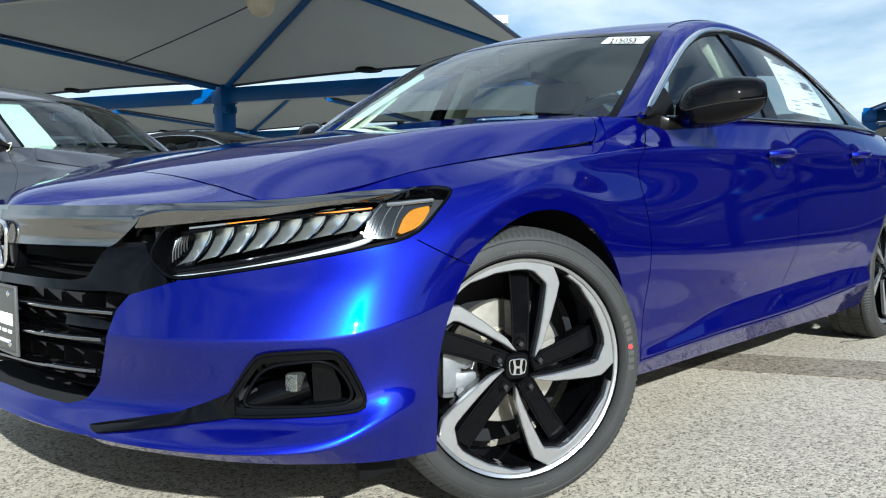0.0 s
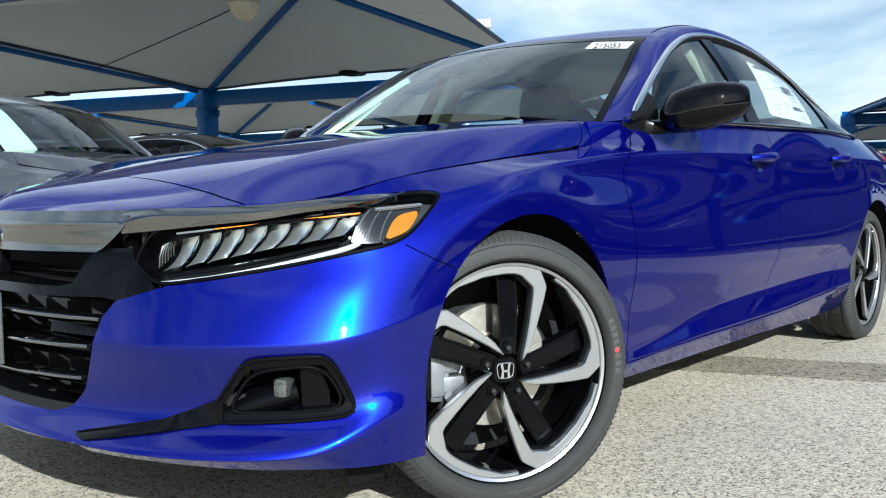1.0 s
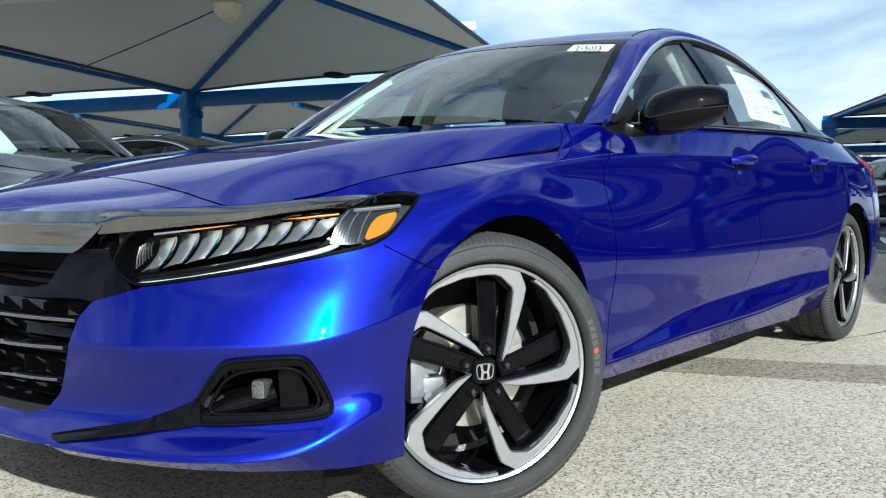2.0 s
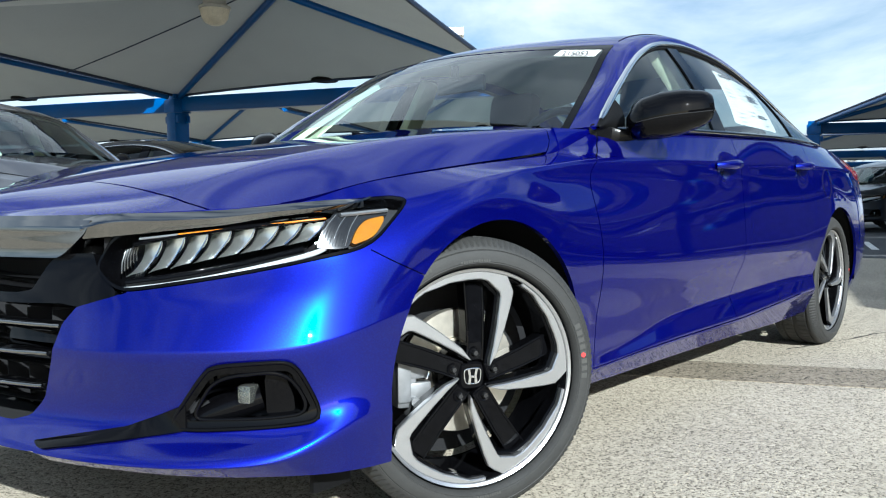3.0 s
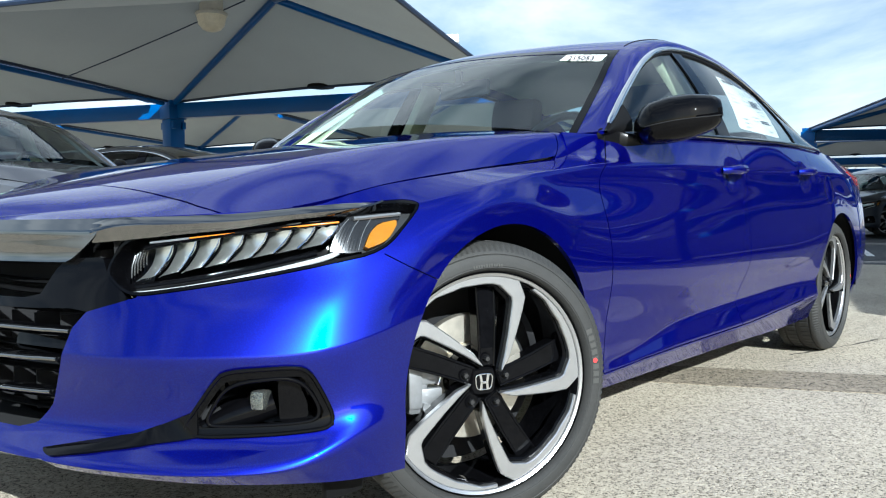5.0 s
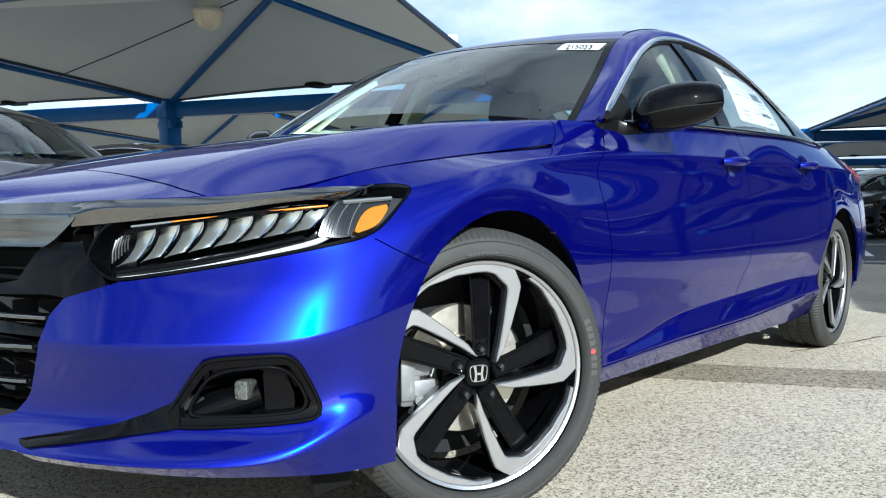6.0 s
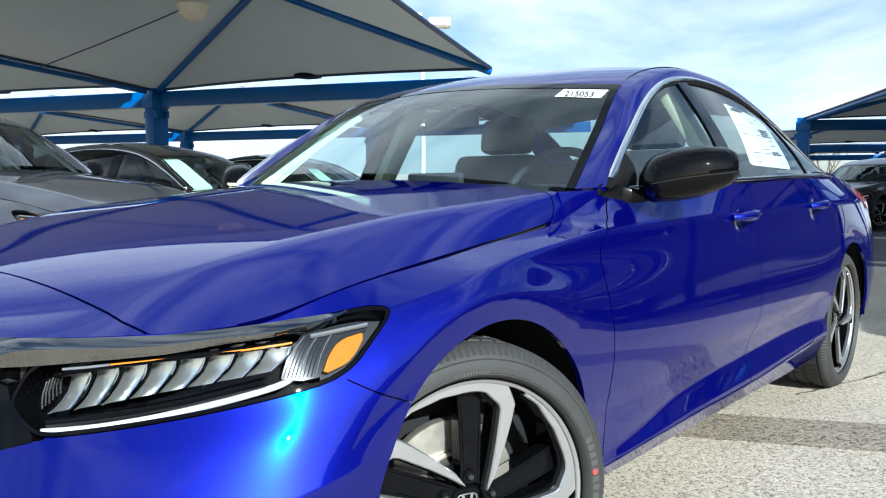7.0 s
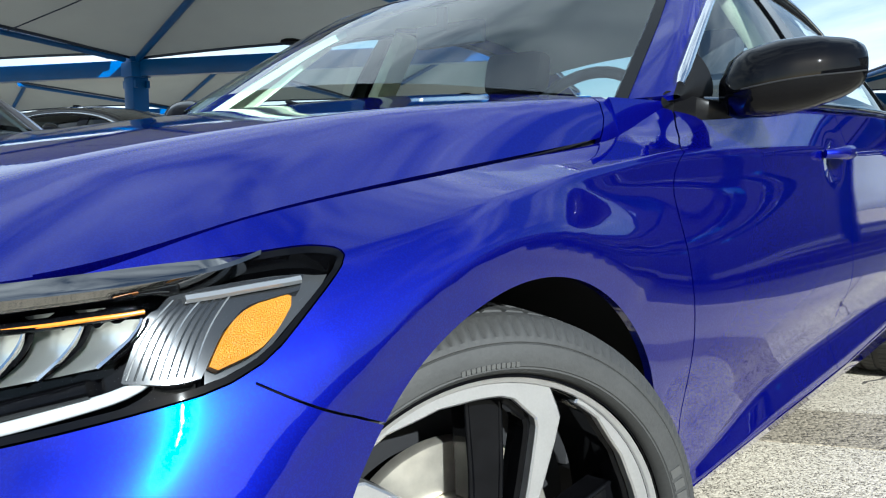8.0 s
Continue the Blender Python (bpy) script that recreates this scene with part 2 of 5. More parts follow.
def panel(name, G, keeps, mat, parent=None, label="", thick=0.012, mirror=False, flip=False, offset=0.0):
    """A sheet cut out of the surface grid G where every field in keeps is positive, with true surface normals and a turned-in edge."""
    N = normals_of(G)
    if flip:
        N = -N
    G = G + N * offset
    nu, nv = G.shape[:2]
    V = [tuple(v) for v in G.reshape(-1, 3)]
    W = [tuple(v) for v in N.reshape(-1, 3)]
    idx = np.arange(nu * nv).reshape(nu, nv)
    fields = [np.asarray(k, float).reshape(-1).tolist() for k in keeps]
    polys = []
    quad = [idx[:-1, :-1].ravel(), idx[1:, :-1].ravel(), idx[1:, 1:].ravel(), idx[:-1, 1:].ravel()]
    polys = list(zip(*[q.tolist() for q in quad]))
    for fi in range(len(fields)):
        fv, cut, out = fields[fi], {}, []
        for p in polys:
            vals = [fv[i] for i in p]
            if min(vals) >= 0:
                out.append(p)
                continue
            if max(vals) <= 0:
                continue
            q = []
            for a, b in zip(p, p[1:] + p[:1]):
                if fv[a] >= 0:
                    q.append(a)
                if (fv[a] >= 0) != (fv[b] >= 0):
                    key = (a, b) if a < b else (b, a)
                    if key not in cut:
                        i, j = key
                        s = fv[i] / (fv[i] - fv[j])
                        V.append(tuple(V[i][c] + s * (V[j][c] - V[i][c]) for c in range(3)))
                        nn = [W[i][c] + s * (W[j][c] - W[i][c]) for c in range(3)]
                        W.append(tuple(nn))
                        for g in fields:
                            g.append(g[i] + s * (g[j] - g[i]))
                        fv[len(V) - 1] = 0.0
                        cut[key] = len(V) - 1
                    q.append(cut[key])
            if len(q) > 2:
                out.append(tuple(q))
        polys = out
    if mirror:
        V = [(x, -y, z) for x, y, z in V]
        W = [(x, -y, z) for x, y, z in W]
    if flip != mirror:
        polys = [p[::-1] for p in polys]
    used = {}
    verts, norms, faces, loop_normals = [], [], [], []
    for p in polys:
        f = []
        for i in p:
            if i not in used:
                used[i] = len(verts)
                verts.append(V[i])
                norms.append(W[i])
            f.append(used[i])
        faces.append(f)
    count = {}
    for f in faces:
        for a, b in zip(f, f[1:] + f[:1]):
            count[(a, b)] = count.get((a, b), 0) + 1
    loop_normals = [norms[i] for f in faces for i in f]
    if thick:
        rim = {}
        def low(i):
            if i not in rim:
                rim[i] = (len(verts), len(verts) + 1)
                verts.append(verts[i])
                verts.append(tuple(verts[i][c] - thick * norms[i][c] for c in range(3)))
            return rim[i]
        for (a, b) in [e for e in count if (e[1], e[0]) not in count]:
            (a0, a1), (b0, b1) = low(a), low(b)
            f = [b0, a0, a1, b1]
            e1, e2 = Vector(verts[a0]) - Vector(verts[b0]), Vector(verts[a1]) - Vector(verts[a0])
            nn = e1.cross(e2)
            nn = tuple(nn.normalized()) if nn.length > 0 else (0, 0, 1)
            faces.append(f)
            loop_normals += [nn] * 4
    me = bpy.data.meshes.new(name)
    me.from_pydata(verts, [], faces)
    me.materials.append(mat)
    me.polygons.foreach_set("use_smooth", [True] * len(me.polygons))
    me.normals_split_custom_set(loop_normals)
    ob = new(name, me)
    ob.parent = parent
    return tagged(ob, label)

# ---- the saloon: surfaces. x runs to its tail from the front axle, its left flank lies towards -y ----
STATION = [0, 0.25, 0.47, 0.64, 0.80, 0.96, 1.08, 1.28, 1.53, 1.88, 1.98, 2.18, 2.48, 3.08, 3.68, 4.31, 4.88, 5.25, 6.0]
LINES = [
    # lower edge
    [(-.835, 0, .238), (-.82, -.25, .238), (-.775, -.46, .236), (-.715, -.605, .232), (-.625, -.738, .225), (-.505, -.840, .216), (-.41, -.892, .21), (-.25, -.902, .205), (.05, -.89, .20), (.40, -.862, .19), (.50, -.852, .20), (.70, -.858, .203), (1.0, -.860, .203), (1.6, -.860, .198), (2.2, -.860, .190), (2.83, -.87, .21), (3.4, -.85, .24), (3.72, -.72, .26), (3.80, 0, .28)],
    # lip and sill crease
    [(-.865, 0, .262), (-.85, -.25, .262), (-.805, -.475, .260), (-.745, -.63, .257), (-.655, -.765, .256), (-.538, -.866, .262), (-.42, -.908, .30), (-.25, -.914, .31), (.05, -.905, .29), (.40, -.900, .275), (.50, -.905, .264), (.70, -.914, .274), (1.0, -.918, .279), (1.6, -.918, .281), (2.2, -.918, .302), (2.83, -.91, .31), (3.4, -.89, .33), (3.74, -.76, .35), (3.86, 0, .37)],
    # hollow above the lip
    [(-.825, 0, .315), (-.803, -.25, .315), (-.752, -.45, .315), (-.688, -.60, .315), (-.592, -.733, .315), (-.488, -.842, .322), (-.395, -.900, .36), (-.24, -.916, .37), (.05, -.91, .36), (.40, -.905, .335), (.50, -.902, .300), (.70, -.893, .302), (1.0, -.885, .344), (1.6, -.884, .367), (2.2, -.890, .379), (2.83, -.918, .37), (3.4, -.90, .39), (3.75, -.77, .41), (3.88, 0, .43)],
    # crease of the bumper, waist of the flank
    [(-.83, 0, .45), (-.815, -.25, .45), (-.770, -.465, .45), (-.718, -.62, .45), (-.620, -.758, .452), (-.500, -.860, .455), (-.395, -.905, .478), (-.22, -.919, .51), (.05, -.92, .48), (.40, -.912, .42), (.50, -.904, .40), (.70, -.902, .395), (1.0, -.902, .415), (1.6, -.904, .43), (2.2, -.907, .445), (2.83, -.925, .44), (3.4, -.905, .46), (3.76, -.78, .48), (3.89, 0, .50)],
    # widest line
    [(-.812, 0, .535), (-.797, -.24, .535), (-.733, -.46, .535), (-.663, -.62, .535), (-.553, -.765, .54), (-.45, -.855, .545), (-.36, -.893, .555), (-.2, -.914, .585), (.05, -.922, .60), (.40, -.922, .55), (.50, -.923, .54), (.70, -.927, .53), (1.0, -.931, .525), (1.6, -.933, .53), (2.2, -.933, .54), (2.83, -.93, .60), (3.4, -.905, .58), (3.74, -.78, .60), (3.87, 0, .62)],
    # middle of the flank
    [(-.795, 0, .615), (-.775, -.22, .615), (-.705, -.455, .612), (-.62, -.61, .61), (-.50, -.765, .612), (-.405, -.845, .62), (-.325, -.878, .63), (-.19, -.902, .65), (.05, -.914, .69), (.40, -.911, .68), (.50, -.911, .67), (.70, -.914, .67), (1.0, -.917, .68), (1.6, -.919, .69), (2.2, -.919, .70), (2.83, -.922, .72), (3.4, -.89, .72), (3.72, -.77, .74), (3.84, 0, .76)],
    # shoulder
    [(-.79, 0, .675), (-.772, -.22, .675), (-.70, -.455, .675), (-.61, -.61, .678), (-.485, -.755, .685), (-.405, -.818, .695), (-.315, -.842, .705), (-.17, -.858, .735), (.05, -.870, .781), (.40, -.876, .824), (.50, -.878, .835), (.70, -.886, .844), (1.0, -.897, .851), (1.6, -.903, .858), (2.2, -.902, .870), (2.83, -.90, .88), (3.4, -.845, .88), (3.70, -.75, .88), (3.83, 0, .90)],
    # top edge: nose, lamp, bonnet gap, waistline
    [(-.785, 0, .70), (-.765, -.22, .70), (-.69, -.455, .702), (-.595, -.61, .708), (-.475, -.735, .716), (-.415, -.785, .726), (-.30, -.80, .758), (-.15, -.802, .782), (.05, -.802, .808), (.415, -.790, .850), (.50, -.787, .866), (.70, -.797, .932), (1.0, -.842, .952), (1.6, -.868, .972), (2.2, -.860, .99), (2.83, -.805, .998), (3.4, -.745, .985), (3.68, -.68, .955), (3.80, 0, .965)],
]
ACROSS = [0, 0.08, 0.14, 0.24, 0.38, 0.50, 0.62, 0.76]
BREAKS = [0, 1, 2, 3, 7, 8]     # the lines at which the section has a crease
# an upright band just under the shoulder, from the wing to the rear door
under = [list(hermite([line[k] for line in LINES[3:7]], ACROSS[3:7], [0.580])[0]) for k in range(len(STATION))]
for k, p in enumerate(under):
    w = float(np.interp(p[0], [.0, .35, 2.3, 2.8], [0, 1, 1, 0]))
    p[1] += w * max(LINES[6][k][1] - .003 - p[1], 0)
LINES.insert(6, [tuple(p) for p in under])
ACROSS.insert(6, 0.580)


def flank_surface(nu=620):
    u = np.linspace(STATION[0], STATION[-1], nu)
    rows = np.stack([hermite(line, STATION, u) for line in LINES])
    sheets = []
    for lo, hi in zip(BREAKS, BREAKS[1:]):
        knots = ACROSS[lo:hi + 1]
        v = np.linspace(knots[0], knots[-1], max(3, int((knots[-1] - knots[0]) / .0115)))
        if lo:
            v = v[1:]
        cut = np.stack([hermite(rows[lo:hi + 1, i], knots, v) for i in range(nu)])
        if lo in (1, 2):
            # the nose is hollow without a crease; the crease begins behind the front wheel
            soft = np.stack([hermite(rows[1:4, i], ACROSS[1:4], v) for i in range(nu)])
            k = np.clip((u - 1.75) / .35, 0, 1)[:, None, None]
            cut = soft * (1 - k) + cut * k
        sheets.append(cut)
    G = np.concatenate(sheets, axis=1)
    # fair the sections into one another
    keep = np.clip((np.arange(nu)[1:-1] - 2) / 12, 0, 1)[:, None, None]
    for _ in range(18):
        G[1:-1] += keep * (.25 * G[:-2] - .5 * G[1:-1] + .25 * G[2:])
    return G


FLANK = flank_surface()


def swell_arches(G):
    """An upright band round each wheel arch; the wing above swells out to meet it in a crease."""
    for cx, r in ((.045, .357), (2.865, .362)):
        X, Y, Z = G[..., 0], G[..., 1], G[..., 2]
        d = np.hypot(X - cx, np.maximum(Z - .325, 0)) - r
        band = np.interp(X - cx, [-.36, -.10, .25, .42], [-.906, -.918, -.921, -.912])
        w = np.clip((.150 - d) / .100, 0, 1) ** 2
        w = w * (np.abs(Y) > .80) * np.clip((X - cx + .50) / .2, 0, 1) * np.clip((cx + .58 - X) / .22, 0, 1) * np.clip((Z - .30) / .12, 0, 1)
        Y += w * np.minimum(band - Y, 0)


swell_arches(FLANK)
# finger hollows behind the door handles
for hx, hz in ((1.435, .835), (2.305, .858)):
    FLANK[..., 1] += .015 * np.exp(-((FLANK[..., 0] - hx) / .050) ** 2 - ((FLANK[..., 2] - hz) / .032) ** 2)
FX, FY, FZ = FLANK[..., 0], FLANK[..., 1], FLANK[..., 2]
FD = FX - FY          # runs round the front corner

FRONT_WHEEL, REAR_WHEEL = (0.0, 0.325), (2.83, 0.325)


def arch_field(x, z, cx, r):
    ring = np.hypot(x - cx, z - .325) - r
    legs = np.abs(x - cx) - r - np.where(x > cx, (.325 - z) * .22, (.325 - z) * -.08)
    return np.where(z < .325, legs, ring)


ARCHES = np.minimum(arch_field(FX, FZ, .045, .357), arch_field(FX, FZ, 2.865, .362))
bottom_f = FZ - np.interp(FD, [-.9, -.48, -.345, -.325, -.1, .2, .49, .62, .7], [.246, .252, .262, .236, .234, .222, .213, .206, 0])

LAMP = [(-.205, .600), (-.16, .655), (-.10, .677), (.147, .700), (.34, .718), (.49, .729), (.60, .737), (.645, .733), (.655, .725), (.64, .708), (.55, .634), (.37, .609), (.19, .586), (.04, .570), (-.11, .556), (-.155, .568)]
FOG = [(.125, .420), (.155, .432), (.332, .436), (.358, .424), (.418, .33), (.41, .316), (.29, .307), (.06, .302), (.02, .313), (.045, .34)]
INTAKE = [(-1.2, .70), (-.32, .70), (-.235, .69), (-.205, .655), (-.20, .60), (-.12, .552), (-.245, .527), (-.281, .497), (-.307, .434), (-.352, .345), (-.40, .31), (-.46, .298), (-.58, .298), (-.80, .30), (-1.2, .30)]


def rounded(poly, times=2):
    """A closed outline with its corners cut, so that they read as curves."""
    for _ in range(times):
        poly = [(a[0] * k + b[0] * (1 - k), a[1] * k + b[1] * (1 - k)) for a, b in zip(poly, poly[1:] + poly[:1]) for k in (.8, .2)]
    return poly


LAMP, FOG = rounded(LAMP), rounded(FOG)
lamp_f, fog_f, intake_f = (polygon_field(p, FD, FZ) for p in (LAMP, FOG, INTAKE))
# the seam between bumper and wing, and the door gaps
SEAM = [(.545, .632), (.616, .605), (.72, .567)]
seam_f = FZ - np.interp(FD, [p[0] for p in SEAM], [p[1] for p in SEAM])
door_1 = np.interp(FZ, [.18, .27, .37, .45, .60, .70, .77, .81, .84, .865, .91, .96], [.485, .489, .496, .502, .506, .500, .502, .515, .550, .605, .668, .70])
door_2 = np.interp(FZ, [.18, .40, .60, .77, .86, .95, 1.0], [1.515, 1.525, 1.56, 1.575, 1.575, 1.545, 1.535])
door_3 = np.interp(FZ, [.18, .39, .47, .56, .70, .80, .92, 1.0], [2.25, 2.30, 2.36, 2.435, 2.47, 2.475, 2.45, 2.48])
sill_f = FZ - np.interp(FX, [.45, .60, .72, 1.0, 1.6, 2.3], [.262, .268, .274, .279, .281, .308])
G2 = 0.0022

car = empty("saloon_car", "glossy blue four-door saloon car parked on pale concrete", "car")


def both(name, G, keeps, mat, parent, label="", **kw):
    a = panel(name, G, keeps, mat, parent, label, **kw)
    b = panel(name, G, keeps, mat, parent, label, mirror=True, **kw)
    return a, b


bumper_keep = [np.where((FD > .335) & (FZ > .66), -.05, .05), -np.where(FD > .545, seam_f + .0013, -1.0), 3.0 - FX - 0 * FX, -lamp_f - .001, -fog_f, -intake_f, np.maximum(FD + .10, .552 - FZ), ARCHES, .1 - FX, bottom_f]
bumper_l, bumper_r = both("front_bumper", FLANK, bumper_keep, PAINT, car)
wing_l, wing_r = both("front_wing", FLANK, [np.where((FZ > .70) | (FX > .0), .05, seam_f - .0013), -lamp_f - .001, np.where(FX < .42, np.linalg.norm(FLANK - FLANK[:, -1:], axis=2) - .0012, .05), ARCHES, door_1 - G2 - FX, FD - .3352], PAINT, car)
door_l, door_r = both("front_door", FLANK, [FX - door_1 - G2, door_2 - G2 - FX, sill_f - G2, ARCHES], PAINT, car)
rdoor_l, rdoor_r = both("rear_door", FLANK, [FX - door_2 - G2, door_3 - G2 - FX, sill_f - G2, ARCHES], PAINT, car)
both("rear_quarter", FLANK, [FX - np.minimum(door_3, np.where(FZ < .3, 2.2, 9)) - G2, ARCHES, 3.6 - FX], PAINT, car)
both("sill", FLANK, [-sill_f - G2, FX - .44, 2.52 - FX, ARCHES], PAINT, car)
both("rear_bumper", FLANK, [FX - 3.6 - G2], PAINT, car)
both("inner_shell", FLANK, [ARCHES - .004, -intake_f - .01, -lamp_f - .012, -fog_f - .012], DARK_SHELL, car, thick=0, offset=-.016)

# ---- bonnet: a height field between the gap line, a ridge and the middle ----
top_line = np.array(LINES[-1])
MID_X = [-.785, -.76, -.72, -.66, -.57, -.4, -.2, .1, .35, .50]
MID_Z = [.700, .722, .742, .760, .780, .816, .856, .906, .945, .966]
RIDGE_X = [-.785, -.70, -.62, -.556, -.448, -.325, -.01, .225, .50]
RIDGE_Y = [.02, .30, .43, .50, .56, .62, .69, .73, .764]
RIDGE_Z = [.700, .716, .728, .742, .786, .826, .882, .906, .930]


def bonnet_surface(nu=150, nv=121):
    q = np.linspace(0, 1, nu)
    x = -.785 + (.505 + .785) * q ** 1.3
    fine = hermite(top_line[:11], STATION[:11], np.linspace(0, STATION[10], 900))
    order = np.argsort(fine[:, 0])
    ye, ze = np.interp(x, fine[order, 0], -fine[order, 1]), np.interp(x, fine[order, 0], fine[order, 2])
    zc = spline1(MID_X, MID_Z, x)
    yr = np.minimum(spline1(RIDGE_X, RIDGE_Y, x), ye - .004)
    zr = spline1(RIDGE_X, RIDGE_Z, x)
    fair = np.clip((x + .56) / .15, 0, 1)[1:-1]
    for _ in range(90):
        for line in (zc, yr, zr):
            line[1:-1] += fair * (.25 * line[:-2] - .5 * line[1:-1] + .25 * line[2:])
        for line in (ye, ze):
            line[1:-1] += fair * np.clip((.36 - x[1:-1]) / .1, 0, 1) * (.25 * line[:-2] - .5 * line[1:-1] + .25 * line[2:])
    yr = np.minimum(yr, ye - .004)
    G = np.zeros((nu, nv, 3))
    t = np.linspace(-1, 1, nv)
    for i in range(nu):
        a = np.abs(t) * max(ye[i], .002)
        r, e = max(yr[i], .001), max(ye[i], .002)
        inner = zc[i] + (zr[i] - zc[i]) * np.clip(a / r, 0, 1) ** 2.4
        k = np.clip((a - r) / max(e - r, .002), 0, 1)
        outer = zr[i] + (ze[i] - zr[i]) * (0.55 * k + 0.45 * k * k)
        G[i, :, 0], G[i, :, 1] = x[i], t * e
        G[i, :, 2] = np.where(a <= r, inner, outer)
    # soften the ridge a little
    for _ in range(1):
        G[:, 1:-1, 2] = .25 * G[:, :-2, 2] + .5 * G[:, 1:-1, 2] + .25 * G[:, 2:, 2]
    return G


BONNET = bonnet_surface()
bx, by = BONNET[..., 0], np.abs(BONNET[..., 1])
hood_seam = np.interp(by, [0, .3, .5, .6, .66, .9], [-.575, -.565, -.557, -.558, -.55, -.50])
hood_gap = np.abs(BONNET[:, -1:, 1]) - by - .0030
# the rear corner of the bonnet is rounded off; the wing fills the rest of its flank
hood_rear = np.where(by < .70, np.interp(by, [0, .6, .70], [.502, .498, .490]), np.interp(BONNET[..., 2], [.835, .846, .856, .866, .885, .900, .93], [.36, .405, .432, .446, .458, .463, .470]))
hood_rear = np.where((by >= .70) & (BONNET[..., 2] > .905), np.interp(by, [.70, .745], [.490, .470]), hood_rear)
panel("bonnet", BONNET, [bx - hood_seam - G2, np.where(bx > -.45, hood_gap, .05), hood_rear - bx], PAINT, car)
for side, wing in ((-1, wing_l), (1, wing_r)):
    panel("wing_corner", BONNET, [bx - hood_rear - .0040, BONNET[..., 1] * side - .735, bx - .35], PAINT, wing)
    corner = np.zeros((26, 10, 3))
    low_edge = FLANK[np.argsort(FX[:, -1])][:, -1]
    for i, q in enumerate(np.linspace(0, 1, 26)):
        x = .498 + .207 * q
        foot = np.array([np.interp(x, low_edge[:, 0], low_edge[:, c]) for c in range(3)])
        head = np.array([x, -.765 - .032 * q, max(.9305 + .004 * q, foot[2] + .001)])
        for j, k in enumerate(np.linspace(0, 1, 10)):
            corner[i, j] = foot + (head - foot) * np.array([k, k, 1 - .55 * (1 - k) - .45 * (1 - k) ** 2])
    panel("wing_corner", corner, [], PAINT, wing, mirror=side > 0)
panel("nose_panel", BONNET, [hood_seam - G2 - bx], PAINT, car)
panel("bonnet_liner", BONNET, [bx + .74], DARK_SHELL, car, thick=0, offset=-.018)

# ---- roof, windscreen and rear window as one skin; rails and side glass ----
RUN = [0, .35, .70, 1.05, 1.45, 1.85, 2.27, 2.72, 3.07]
CROWN = [
    [(.63, -.735, .938), (.86, -.682, 1.10), (1.09, -.63, 1.262), (1.35, -.60, 1.345), (1.7, -.575, 1.385), (2.1, -.57, 1.37), (2.5, -.585, 1.29), (2.9, -.63, 1.14), (3.15, -.66, 1.03)],
    [(.44, -.38, .975), (.70, -.36, 1.130), (.98, -.34, 1.276), (1.3, -.32, 1.362), (1.7, -.31, 1.418), (2.1, -.31, 1.405), (2.5, -.31, 1.325), (2.9, -.33, 1.175), (3.2, -.35, 1.045)],
    [(.38, 0, .985), (.65, 0, 1.140), (.95, 0, 1.285), (1.29, 0, 1.374), (1.7, 0, 1.432), (2.1, 0, 1.42), (2.5, 0, 1.34), (2.92, 0, 1.19), (3.22, 0, 1.055)],
]
RAIL = [(.66, -.81, .943), (.87, -.765, 1.09), (1.12, -.705, 1.225), (1.36, -.665, 1.30), (1.7, -.635, 1.335), (2.1, -.63, 1.315), (2.5, -.66, 1.215), (2.8, -.74, 1.06), (2.92, -.79, .998)]
WAIST = [(.64, -.806, .932), (.87, -.834, .945), (1.12, -.856, .957), (1.36, -.868, .965), (1.7, -.876, .976), (2.1, -.868, .988), (2.5, -.84, .996), (2.8, -.81, .999), (2.92, -.795, .997)]


def crown_surface(nu=160, nv=61):
    u = np.linspace(0, RUN[-1], nu)
    a, b, c = (hermite(line, RUN, u) for line in CROWN)
    v = np.linspace(-1, 1, nv)
    G = np.zeros((nu, nv, 3))
    flip = np.array([1, -1, 1])
    for i in range(nu):
        G[i] = hermite([a[i], b[i], c[i], b[i] * flip, a[i] * flip], [-1, -.5, 0, .5, 1], v)
    return G


def rail_surface(nu=200, nv=14):
    u = np.linspace(0, RUN[-1], nu)
    a, b = hermite(RAIL, RUN, u), hermite(CROWN[0], RUN, u)
    m = (a + b) / 2 + np.clip(u / .3, 0, 1)[:, None] * np.array([[-.004, -.012, .010]])
    G = np.zeros((nu, nv, 3))
    for i in range(nu):
        G[i] = hermite([a[i], m[i], b[i]], [0, .5, 1], np.linspace(0, 1, nv))
    return G


def side_glass_surface(nu=200, nv=24):
    u = np.linspace(0, RUN[-1], nu)
    a, b = hermite(WAIST, RUN, u), hermite(RAIL, RUN, u)
    s = np.linspace(0, 1, nv)[None, :, None]
    G = a[:, None] * (1 - s) + b[:, None] * s
    G[..., 1] -= .018 * (4 * s * (1 - s))[..., 0]
    return G


CROWN_G, RAIL_G, SIDE_G = crown_surface(), rail_surface(), side_glass_surface()
cu = np.broadcast_to(np.linspace(0, RUN[-1], CROWN_G.shape[0])[:, None], CROWN_G.shape[:2])
panel("roof", CROWN_G, [cu - .715, 2.25 - cu], PAINT, car)
windscreen = panel("windscreen", CROWN_G, [.71 - cu], GLASS_CLEAR, car, "tinted windscreen", thick=0)
rear_window = panel("rear_window", CROWN_G, [cu - 2.26], GLASS_DARK, car, "dark rear window", thick=0)
both("roof_rail", RAIL_G, [], PAINT, car)
sx, sz = SIDE_G[..., 0], SIDE_G[..., 2]
su = np.broadcast_to(np.linspace(0, RUN[-1], SIDE_G.shape[0])[:, None], SIDE_G.shape[:2])
